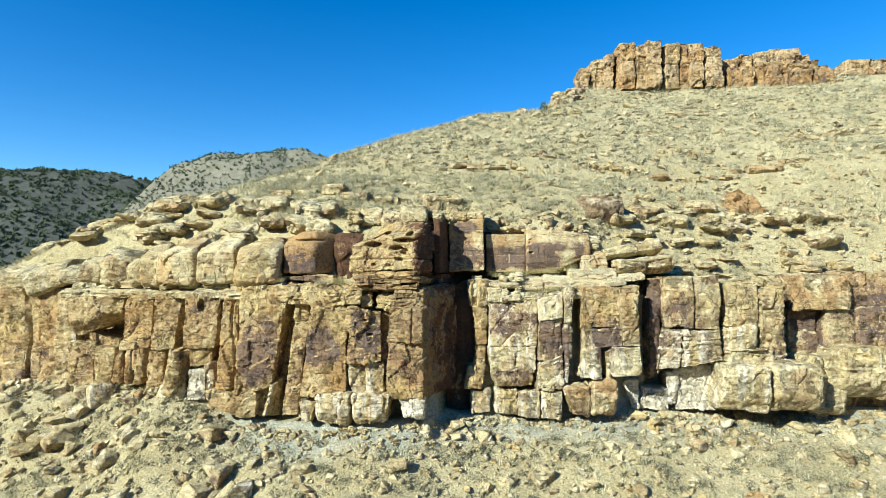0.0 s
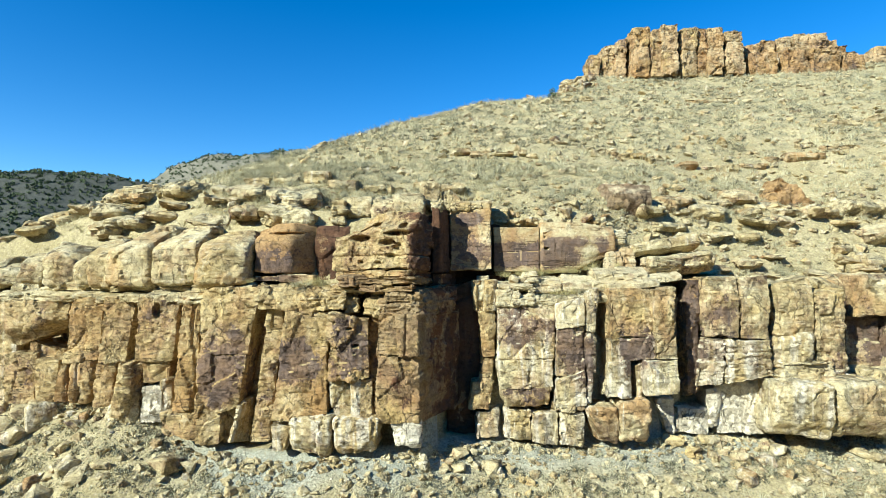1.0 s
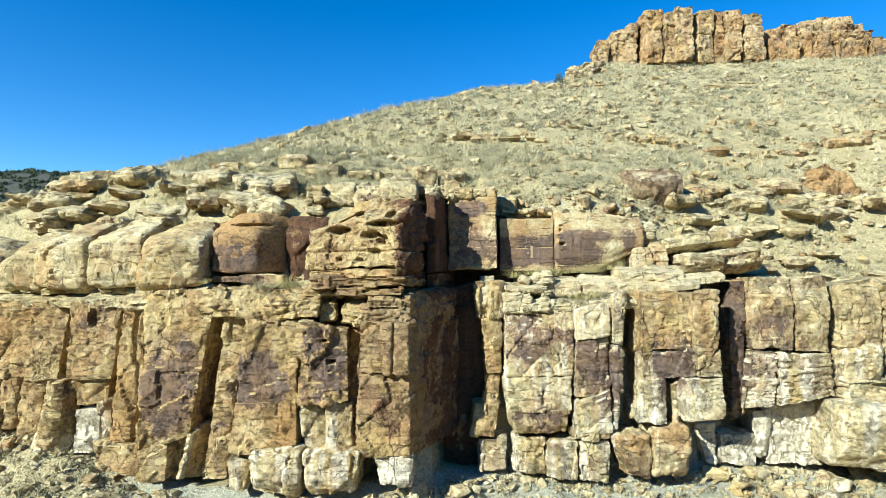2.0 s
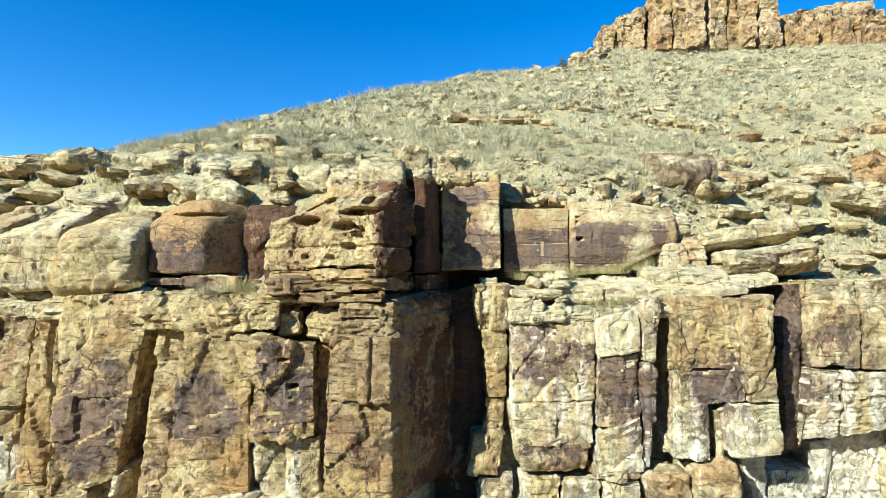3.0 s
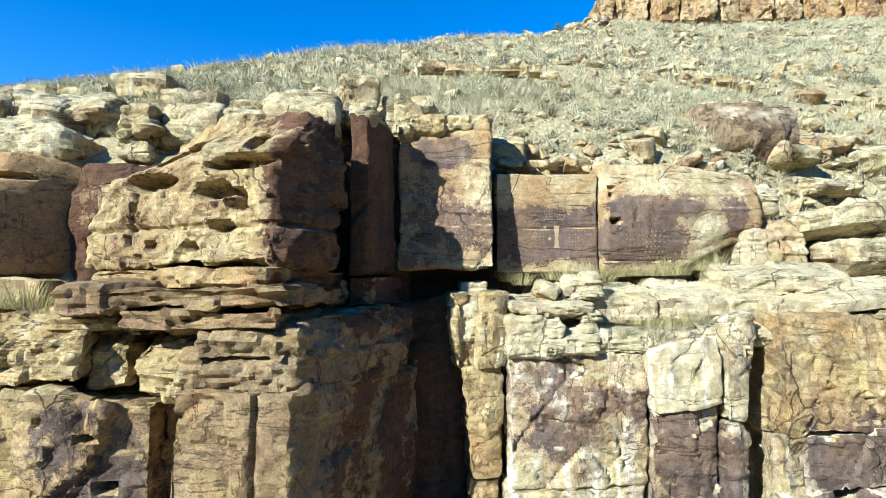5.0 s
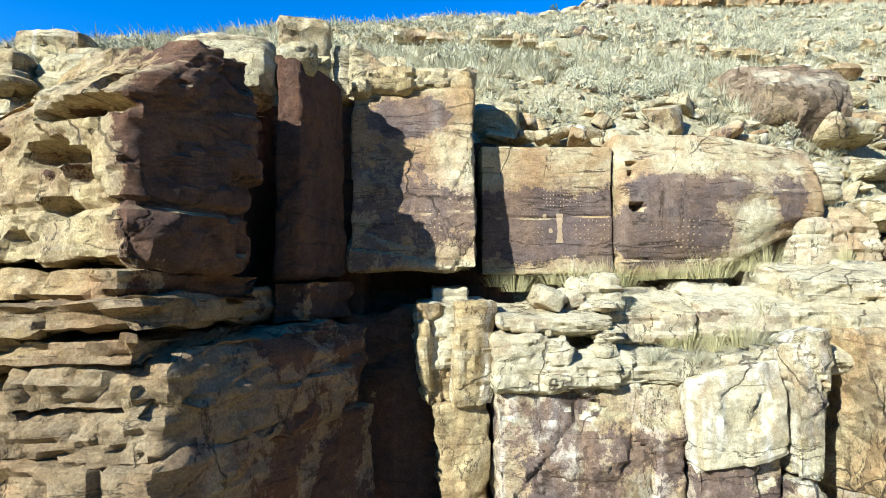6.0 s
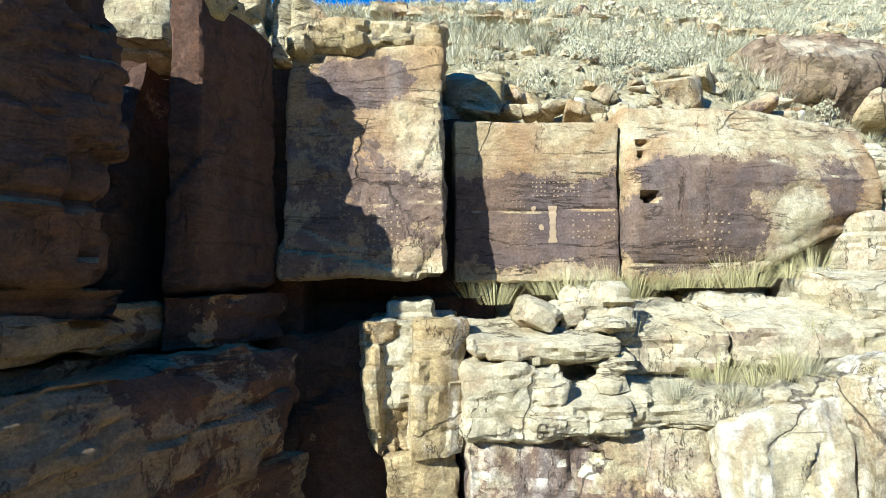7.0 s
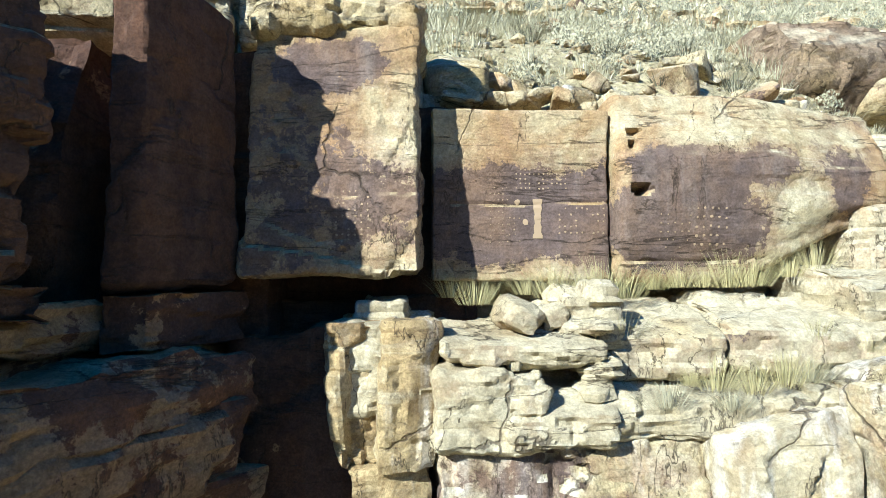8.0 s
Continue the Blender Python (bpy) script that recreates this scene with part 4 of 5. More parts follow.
boulder(-12.6, -10.65, 23.85, 6.0, 8.3, 2.6, (0.1, 0.15, 0.35), "tan boulder with a sloping top and a reddish foot", stuff=ROCK_SMOOTH, res=0.05, rnd=0.22, facet=0.1, topback=1.4, drop_l=0.35, back_l=0.3, warp=0.12, yaw=-6)
boulder(-13.6, -12.7, 24.6, 6.0, 7.9, 2.4, (0.1, 0.1, 0.3), "high rounded tan boulder beside a dark gap", stuff=ROCK_SMOOTH, res=0.055, rnd=0.2, topback=1.2, warp=0.12)
boulder(-14.5, -13.55, 24.9, 5.95, 7.35, 2.0, (0.2, 0.2, 0.2), "small slanting boulder with a dark shaded side", back_l=0.1, back_r=0.3, drop_r=0.12, res=0.06, rnd=0.3, topback=0.7, skew=0.4, tilt=-14)
boulder(-16.0, -14.4, 25.2, 5.9, 7.8, 2.4, (0.15, 0.3, 0.25), "broad tan boulder above the cliff", back_l=0.1, back_r=0.3, drop_r=0.12, res=0.06, rnd=0.3, topback=1.1, warp=0.2, yaw=6)
boulder(-17.0, -15.9, 25.6, 6.1, 7.4, 2.2, (0.3, 0.2, 0.2), "brown-faced block above the cliff", res=0.07, rnd=0.2, topback=0.7, tilt=7)
boulder(-18.2, -17.0, 25.9, 6.0, 7.0, 2, (0.25, 0.2, 0.2), "dark-sided low boulder above the cliff", res=0.07, rnd=0.25, topback=0.6, skew=0.3)
boulder(-20.0, -18.0, 26.1, 5.7, 7.1, 2.4, (0.05, 0.3, 0.1), "slanting flat tan boulder above the cliff", res=0.08, rnd=0.25, topback=1.0, tilt=-16)
boulder(-22.2, -19.9, 26.9, 5.6, 7.0, 2.2, (0.05, 0.3, 0.1), "long flat-topped tan boulder above the cliff", res=0.09, rnd=0.3, topback=0.9, tilt=-6)
boulder(-6.15, -4.95, 24.5, 8.3, 9.1, 1.2, (0.0, 0.35, 0.05), "grey-tan boulder perched on the ledge rocks", res=0.045, rnd=0.2, drop_l=0.25, drop_r=0.25, facet=0.09)
boulder(-4.3, -3.65, 24.6, 8.4, 9.3, 1.2, (0.0, 0.1, 0.4), "layered ochre boulder behind the knob", res=0.05, rnd=0.15, plate=0.12, bed=0.2)
boulder(-3.75, -2.75, 24.9, 8.7, 9.5, 1.2, (0.0, 0.2, 0.1), "blunt tan boulder behind the knob", res=0.05, rnd=0.15, topback=0.3, facet=0.08)
boulder(-2.75, -1.95, 24.8, 8.6, 9.35, 1.2, (0.0, 0.2, 0.2), "low tan boulder in the grass behind the knob", res=0.05, rnd=0.15, topback=0.3, facet=0.08)
boulder(-1.95, -0.8, 24.55, 8.7, 9.55, 1.2, (0.0, 0.2, 0.15), "flat-topped tan boulder over the dark slot", res=0.045, rnd=0.12, topback=0.2, facet=0.08)
boulder(-0.9, -0.2, 25.2, 9.1, 10.05, 1.1, (0.0, 0.1, 0.3), "upright ochre block above the pillar", res=0.045, rnd=0.1, facet=0.09, yaw=12)
boulder(-0.15, 0.7, 25.4, 9.0, 9.85, 1.1, (0.0, 0.1, 0.35), "yellow broken boulder above the pillar", res=0.045, rnd=0.1, facet=0.09, drop_r=0.3)
boulder(1.9, 2.6, 25.9, 8.6, 9.25, 1.0, (0.0, 0.2, 0.15), "tan boulder in the grass beside the upright slab", res=0.045, rnd=0.2, topback=0.3)
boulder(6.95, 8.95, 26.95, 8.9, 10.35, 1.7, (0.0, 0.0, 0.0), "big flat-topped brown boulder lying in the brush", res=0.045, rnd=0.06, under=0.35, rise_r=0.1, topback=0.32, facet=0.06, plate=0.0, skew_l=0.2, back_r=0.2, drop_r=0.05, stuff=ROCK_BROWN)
boulder(7.0, 7.7, 27.9, 10.1, 10.5, 0.8, (0.3, 0.1, 0.2), "dark flat stone on top of the brown boulder", res=0.06, rnd=0.1)
boulder(15.5, 17.4, 29.7, 9.6, 10.8, 1.3, (0.1, 0.1, 0.8), "tilted orange sandstone boulder on the slope", res=0.08, rnd=0.08, tilt=24, facet=0.16, drop_r=0.7)
boulder(14.5, 15.6, 29.2, 9.0, 9.9, 1.2, (0.0, 0.2, 0.4), "yellow broken boulder beside the orange one", res=0.08, rnd=0.1, tilt=-15, facet=0.12)
boulder(7.3, 9.9, 24.95, 7.25, 7.85, 2.0, (0.0, 0.3, 0.15), "broad tan slab jutting over a dark hollow", res=0.05, rnd=0.15, tilt=-10, under=0.4, plate=0.03)
boulder(7.7, 9.0, 24.45, 6.5, 7.15, 2.0, (0.3, 0.3, 0.2), "tan slab with a dark underside on the ledge", res=0.05, rnd=0.12, under=0.3, plate=0.05)
boulder(8.7, 10.3, 24.6, 6.55, 7.3, 2.0, (0.35, 0.4, 0.2), "grey-streaked slab over a dark gap", res=0.05, rnd=0.12, under=0.3, plate=0.05, tilt=-6)


def scatter_boulders(count, seed, where, size, flat, label, group, res=0.08, **kw):
    """Rounded outcrops of their own shape, strewn over a stretch of the plan."""
    rng = random.Random(seed)
    for _ in range(count):
        x, y = where(rng)
        s = size * rng.uniform(0.6, 1.5)
        h = s * flat * rng.uniform(0.7, 1.3)
        z = float(ground_height(np.array([x]), np.array([y]))[0])
        rock("outcrop", x - s / 2, x + s / 2, y - s / 2, z - h * 0.35, z + h * 0.65, s * 1.1, (rng.uniform(0, 0.3), rng.uniform(0.05, 0.3), rng.uniform(0, 0.35)), res=res,
             rnd=s * 0.22, topback=s * 0.3, yaw=rng.uniform(-25, 25), tilt=rng.uniform(-12, 12), facet=0.1 * s, plate=0.05, warp=0.12 * s, under=0.15 * s,
             label=label, category="outcrop", group=group, **kw)


scatter_boulders(64, 11, lambda g: (lambda x: (x, float(face(x)) + g.uniform(1.6, 4.2)))(g.uniform(-22, -6.5)), 1.15, 0.36,
                 "rounded tan sandstone outcrop stepping up the slope", "outcrops above the cliff")
scatter_boulders(16, 12, lambda g: (g.uniform(-6.5, 1.0), g.uniform(25.0, 26.4)), 0.9, 0.7, "tan sandstone block at the edge of the brush", "outcrops above the cliff", 0.06)
scatter_boulders(58, 13, lambda g: (lambda x: (x, float(face(x)) + g.uniform(0.5, 4.0)))(g.uniform(8.5, 21)), 1.15, 0.42,
                 "low tan sandstone slab above the cliff", "outcrops above the cliff")


def ledge_line(x0, x1, y0, y1, seed, size=1.3, thick=0.55):
    """An outcropping bed: a broken row of flat slabs across the slope."""
    rng = random.Random(seed)
    x = x0
    while x < x1:
        w = size * rng.uniform(0.6, 1.6)
        k = (x + w / 2 - x0) / (x1 - x0)
        y = y0 + (y1 - y0) * k + rng.uniform(-0.25, 0.25)
        z = float(ground_height(np.array([x + w / 2]), np.array([y]))[0]) + 0.46
        rock("ledge_outcrop", x, x + w, y, z - thick, z + rng.uniform(-0.08, 0.06), 1.2, (0.1, 0.3, rng.uniform(0.1, 0.4)), res=0.1, rnd=0.08, facet=0.08, plate=0.08, under=0.2,
             label="low ledge of tan sandstone across the slope", category="ledge", group="ledges on the hillside")
        x += w + rng.uniform(0.0, 0.5)


ledge_line(7.6, 14.5, 32.0, 31.8, 21)
ledge_line(15.0, 22.0, 32.5, 33.0, 22)
ledge_line(-5.2, 0.8, 27.6, 27.4, 23, 0.9)
ledge_line(17.5, 21.5, 42.6, 43.0, 24, 1.4)
ledge_line(7.0, 11.0, 42.6, 43.4, 25, 1.0, 0.5)
ledge_line(-9.0, -6.0, 28.4, 28.0, 26, 0.9)
ledge_line(0.5, 4.5, 31.5, 31.5, 27, 0.7, 0.3)
ledge_line(22.0, 30.0, 36.0, 37.0, 28, 1.4)


# ---- cap rock on the hilltop ----
def cap(x0, x1, y, z0, z1, depth, tone):
    return rock("cap_rock", x0, x1, y, z0, z1, depth, tone, res=0.1, rnd=0.05, warp=0.06, facet=0.12, cell=(1.2, 1.2, 1.3), plate=0.03, bed=0.5, fine=0.02, grooves=((25.9 + 0.5 * math.sin(4 * x0), 0.12, 0.08),), stuff=ROCK_RIM, yaw=8 * math.sin(9 * x0),
                label="orange-brown sandstone block of the hilltop rim", category="cap rock", group="cap rock on the hilltop")


for x0, x1, y, z1 in ((13.0, 14.0, 51.9, 26.1), (14.1, 15.1, 51.5, 26.9), (15.2, 16.2, 51.1, 27.1), (16.3, 17.5, 50.5, 27.8), (17.65, 18.7, 50.3, 27.6), (18.75, 20.2, 50.1, 27.9),
                      (20.35, 21.6, 50.0, 27.7), (21.75, 22.6, 50.2, 27.9), (22.8, 24.0, 49.8, 27.6), (24.1, 25.5, 49.6, 27.2), (26.3, 27.9, 51.4, 26.6), (27.9, 29.2, 51.1, 27.1), (29.3, 30.3, 50.8, 27.2),
                      (30.4, 31.9, 50.5, 27.4), (32.0, 33.1, 50.4, 27.2), (33.2, 34.1, 50.6, 26.8), (34.3, 35.2, 50.8, 26.5), (35.3, 36.6, 51.3, 26.1), (39, 44, 52.5, 27.0)):
    cap(x0, x1, y + 0.25 * math.sin(5 * x0), 23.5, z1, 3.0, (0.1 + 0.25 * math.sin(3 * x0), 0.15, 0.3 + 0.2 * math.sin(7 * x0)))
for x0, x1, y, z1 in ((26.4, 28.6, 50.0, 25.4), (28.8, 30.7, 49.6, 25.6), (30.9, 33.4, 49.5, 25.5), (33.7, 35.6, 49.9, 25.2)):
    cap(x0, x1, y, 23.2, z1, 3.0, (0.2, 0.2, 0.5))

# ---- loose rocks ----
def shard(seed, flat=0.6, bevel=True):
    """A broken angular rock, about 1 m across."""
    rng = random.Random(seed)
    bm = bmesh.new()
    for _ in range(16):
        v = Vector((rng.uniform(-1, 1), rng.uniform(-1, 1), rng.uniform(-1, 1)))
        v = v / max(abs(v.x), abs(v.y), abs(v.z)) * rng.uniform(0.75, 1.0)
        bm.verts.new((v.x * 0.5, v.y * 0.42, v.z * 0.5 * flat))
    hull = bmesh.ops.convex_hull(bm, input=bm.verts[:])
    bmesh.ops.delete(bm, geom=[e for e in hull["geom_interior"] if isinstance(e, bmesh.types.BMVert)], context="VERTS")
    bmesh.ops.dissolve_limit(bm, angle_limit=radians(14), verts=bm.verts[:], edges=bm.edges[:])
    if bevel:
        bmesh.ops.bevel(bm, geom=bm.edges[:], offset=0.03, segments=1, affect="EDGES")
    bmesh.ops.triangulate(bm, faces=bm.faces[:])
    me = bpy.data.meshes.new("loose_rock")
    bm.to_mesh(me)
    bm.free()
    me.materials.append(ROCK)
    return me


CHIPS = [shard(130 + i, 0.45 + 0.06 * i, False) for i in range(6)]
SHARDS = [shard(100 + i, 0.42 + 0.05 * i) for i in range(12)]


def height(x, y):
    return float(ground_height(np.array([x]), np.array([y]))[0])


def strew(count, seed, where, low, high, label, group, rust=0.25, sink=0.12, name="talus_rock"):
    rng = random.Random(seed)
    for _ in range(count):
        x, y = where(rng)
        s = low * (high / low) ** (rng.random() ** 2.0)
        ob = new(name, rng.choice(SHARDS))
        ob.matrix_world = (Matrix.Translation((x, y, height(x, y) + s * sink)) @ Euler((rng.uniform(-0.5, 0.2), rng.uniform(-0.35, 0.35), rng.uniform(0, 6.28))).to_matrix().to_4x4()
                           @ Matrix.Diagonal((s, s, s, 1)))
        ob.color = (rng.uniform(0, 0.35), rng.uniform(0.1, 0.5), rng.uniform(0, rust) + (0.35 if rng.random() < 0.08 else 0), 1)
        tagged(ob, label, "rock", group)


def on_talus(x_low, x_high, deep):
    return lambda g: (lambda x: (x, float(brow(x)) - 0.35 - deep * g.random() ** 1.2))(g.uniform(x_low, x_high))


strew(190, 31, on_talus(-21, -5, 7), 0.25, 1.4, "broken angular sandstone rock lying on the talus", "loose rocks on the talus")
strew(110, 32, on_talus(-5, 19, 6), 0.22, 1.0, "broken angular sandstone rock lying on the talus", "loose rocks on the talus")
strew(24, 33, on_talus(9.0, 13.5, 2.0), 0.4, 1.0, "yellow sandstone rock in the rubble heap below the cliff", "rubble heap below the cliff", 0.4, name="rubble_rock")
strew(16, 34, on_talus(-1.2, 2.0, 1.5), 0.3, 0.8, "yellow sandstone rock in the rubble below the recess", "rubble below the recess", 0.4, name="rubble_rock")
strew(170, 35, lambda g: (g.uniform(-8, 34), 27 + 24 * g.random() ** 1.3), 0.2, 0.8, "weathered sandstone rock in the hillside brush", "loose rocks on the hillside", 0.5, name="hillside_rock")
strew(26, 36, lambda g: (g.uniform(9.5, 13.5), g.uniform(47, 51.5)), 0.5, 1.6, "broken orange rock below the hilltop rim", "fallen rocks below the rim", 0.5, name="rim_rock")
strew(22, 38, lambda g: (g.uniform(2, 6.8), g.uniform(26.0, 26.8)), 0.22, 0.7, "tan rock in the grass above the carved panel", "rocks along the cliff edge", 0.3, name="edge_rock")
strew(30, 37, lambda g: (g.uniform(-9, 7), g.uniform(25.9, 27.2)), 0.25, 0.8, "tan rock at the edge of the brush above the cliff", "rocks along the cliff edge", 0.3, name="edge_rock")

# stones resting on top of the carved panel
for k, (x, s) in enumerate(((2.25, 0.26), (2.45, 0.22), (2.66, 0.3), (2.9, 0.24), (3.05, 0.2), (3.2, 0.34), (3.42, 0.26), (3.6, 0.3), (3.75, 0.22), (4.0, 0.24), (4.25, 0.2))):
    ob = new("small_stone", SHARDS[k % 12])
    ob.matrix_world = Matrix.Translation((x, 25.7 + 0.06 * (k % 3), 8.5 + 0.3 * s)) @ Euler((0.2 * (k % 2), 0.3 - 0.15 * (k % 4), k * 1.3)).to_matrix().to_4x4() @ Matrix.Diagonal((s * 1.5, s * 1.5, s * 1.4, 1))
    ob.color = (0.0, 0.3, 0.1 + 0.05 * (k % 4), 1)
    tagged(ob, "small tan stone resting on top of the carved panel", "stone", "stones on top of the panel")


def gravel(count, seed, where, low, high):
    rng = np.random.RandomState(seed)
    base, tris = [], []
    for me in CHIPS:
        v = np.empty(len(me.vertices) * 3, np.float32)
        me.vertices.foreach_get("co", v)
        q = np.empty(len(me.polygons) * 3, np.int32)
        me.polygons.foreach_get("vertices", q)
        base.append(v.reshape(-1, 3))
        tris.append(q.reshape(-1, 3))
    x, y = where(rng, count)
    z = ground_height(x, y)
    vs, fs, at = [], [], 0
    for i in range(count):
        k = rng.randint(6)
        s = low * (high / low) ** (rng.rand() ** 1.7)
        m = np.array(Euler((rng.rand() * 0.6, rng.rand() * 0.6, rng.rand() * 6.28)).to_matrix())
        vs.append(base[k] @ m.T * s + (x[i], y[i], z[i] + 0.1 * s))
        fs.append(tris[k] + at)
        at += len(base[k])
    ob = new("gravel", mesh_of("gravel", np.concatenate(vs), np.concatenate(fs), ROCK, False))
    ob.color = (0.1, 0.35, 0.15, 1)
    return tagged(ob, "small broken sandstone stones strewn over the slope", "gravel", kind="stuff")


def talus_spots(rng, n):
    x = rng.uniform(-22, 20, n)
    return x, brow(x) - 0.2 - 14 * rng.rand(n) ** 1.6


gravel(6500, 41, talus_spots, 0.08, 0.42)
gravel(500, 43, lambda rng, n: (rng.uniform(-6, 9, n), rng.uniform(25.9, 27.6, n)), 0.05, 0.3)
def bench_spots(rng, n):
    x = rng.uniform(7.2, 24, n)
    return x, brow(x) + rng.uniform(0.7, 4.5, n)


gravel(1100, 45, bench_spots, 0.08, 0.5)
gravel(2600, 44, lambda rng, n: (rng.uniform(-8, 38, n), 29 + 23 * rng.rand(n)), 0.12, 0.6)
gravel(3600, 42, lambda rng, n: (rng.uniform(-12, 34, n), 26.2 + 24 * rng.rand(n) ** 1.4), 0.06, 0.3)


# ---- plants ----
def blades(rng, spots, reach, tall, count, wide, lean):
    """Grass blades as thin bent triangles: count a tuft."""
    n = len(spots)
    a = rng.rand(n, count) * 6.283
    out = rng.rand(n, count) ** 0.7
    size = (0.6 + 0.8 * rng.rand(n, 1))
    root = spots[:, None, :] + np.stack([np.cos(a), np.sin(a), 0 * a], -1) * (out * reach * 0.35 * size)[..., None]
    h = tall * size * (0.5 + 0.6 * rng.rand(n, count))
    tip = root + np.stack([np.cos(a) * lean * h * out, np.sin(a) * lean * h * out, h], -1)
    midp = root * 0.5 + tip * 0.5 + np.stack([0 * h, 0 * h, 0.12 * h], -1)
    b = a + 1.2 + rng.rand(n, count)
    w = np.stack([np.cos(b), np.sin(b), 0 * b], -1) * wide
    v = np.stack([root - w, root + w, midp + w * 0.8, midp - w * 0.8, tip], 2).reshape(-1, 3)
    base = np.arange(n * count)[:, None] * 5
    f = np.concatenate([base + (0, 1, 2), base + (0, 2, 3), base + (3, 2, 4)])
    return v, f


def leaves(rng, spots, reach, tall, count, leaf):
    """A low twiggy bush: small leaves through a ragged dome."""
    n = len(spots)
    size = (0.55 + 0.9 * rng.rand(n, 1, 1))
    d = rng.normal(size=(n, count, 3))
    d /= np.linalg.norm(d, axis=2, keepdims=True)
    d[..., 2] = np.abs(d[..., 2])
    c = spots[:, None, :] + d * (0.35 + 0.65 * rng.rand(n, count, 1)) * size * np.array([reach, reach, tall])
    e1 = rng.normal(size=(n, count, 3)) * leaf
    e2 = rng.normal(size=(n, count, 3)) * leaf
    v = np.stack([c - e1, c + e1 * 0.6 + e2, c + e2 * 0.4 - e1 * 0.2 + np.array([0, 0, leaf * 2.2])], 2).reshape(-1, 3)
    return v, np.arange(len(v)).reshape(-1, 3)


def brush_spots(seed, n, x0, x1, y0, y1, power=1.0):
    rng = np.random.RandomState(seed)
    x, y = rng.uniform(x0, x1, n), y0 + (y1 - y0) * rng.rand(n) ** power
    thick = fbm(np.stack([x, y, 0 * x], 1) * 0.5, 3, seed)
    keep = thick + 0.9 * rng.rand(n) > 0.25
    keep &= y > brow(x) + 1.8 - 0.9 * smooth(7.5, 9, x)
    x, y = x[keep], y[keep]
    return np.stack([x, y, ground_height(x, y) - 0.02], 1)


def plants(name, label, category, material, pieces):
    at, vs, fs = 0, [], []
    for v, f in pieces:
        vs.append(v)
        fs.append(f + at)
        at += len(v)
    ob = new(name, mesh_of(name, np.concatenate(vs), np.concatenate(fs), material, False))
    return tagged(ob, label, category, kind="stuff")


rng = np.random.RandomState(50)
plants("hillside_grass", "pale dry bunch grass covering the hillside", "grass", GRASS,
       [blades(rng, brush_spots(63, 500, 8, 26, 26, 31), 0.5, 0.24, 30, 0.008, 1.3), blades(rng, brush_spots(51, 1900, -10, 16, 25.8, 31), 0.4, 0.22, 56, 0.0042, 1.3),
        blades(rng, brush_spots(52, 4600, -24, 40, 30, 52, 1.2), 0.7, 0.25, 20, 0.012, 1.3),
        blades(rng, brush_spots(53, 1500, -24, -8, 26, 34), 0.45, 0.2, 16, 0.011, 1.5)])
plants("hillside_sagebrush", "grey-green sagebrush scattered over the hillside", "sagebrush", SAGE,
       [blades(rng, brush_spots(54, 300, -10, 16, 25.8, 31), 0.5, 0.2, 70, 0.004, 1.3),
        leaves(rng, brush_spots(55, 2600, -24, 40, 35, 52, 1.0), 0.36, 0.34, 100, 0.018), leaves(rng, brush_spots(66, 1000, -24, 40, 28.5, 36), 0.3, 0.28, 260, 0.009), leaves(rng, brush_spots(65, 220, -10, 16, 26.2, 31), 0.3, 0.34, 420, 0.014)])

# dark dots in place of the shade between bushes
plants("hillside_brush", "low brush dotted over the hillside, dark to stand for shade specks", "brush", BRUSH,
       [leaves(rng, brush_spots(58, 4600, -24, 40, 33, 52, 1.0), 0.26, 0.24, 60, 0.018), leaves(rng, brush_spots(67, 800, -24, 40, 28.5, 36), 0.24, 0.2, 160, 0.009), blades(rng, brush_spots(59, 260, -10, 16, 25.8, 31), 0.45, 0.2, 60, 0.004, 1.3)])


def talus_brush(seed, n):
    r = np.random.RandomState(seed)
    x = r.uniform(-22, 20, n)
    y = brow(x) - 0.3 - 8 * r.rand(n)
    return np.stack([x, y, ground_height(x, y) - 0.02], 1)


plants("talus_brush", "grey leafless brush growing between the talus rocks", "brush", SAGE, [leaves(rng, talus_brush(56, 500), 0.34, 0.3, 110, 0.02)])
plants("talus_shrub", "dark twiggy shrubs between the talus rocks", "brush", BRUSH, [leaves(rng, talus_brush(62, 640), 0.3, 0.28, 90, 0.018)])
plants("talus_grass", "sparse dry grass between the talus rocks", "grass", GRASS, [blades(rng, talus_brush(57, 500), 0.3, 0.25, 16, 0.01, 0.8)])


def clump(x, y, z, size, seed, kind="grass"):
    r = np.random.RandomState(seed)
    spot = np.zeros((1, 3))
    if kind == "grass":
        v, f = blades(r, spot, 0.7, 0.4, 150, 0.0028, 1.1)
        ob = new("grass_clump", mesh_of("grass_clump", v * size, f, LEDGE_GRASS, False))
        tagged(ob, "dry yellow bunch grass rooted on the rock ledge", "grass", "grass clumps on the ledge")
    else:
        v, f = blades(r, spot, 0.9, 0.3, 220, 0.003, 1.4)
        ob = new("sagebrush", mesh_of("sagebrush", v * size, f, SAGE, False))
        tagged(ob, "small grey sagebrush rooted on the rock ledge", "shrub", "sagebrush on the ledge", "stuff")
    ob.location = (x, y, z)


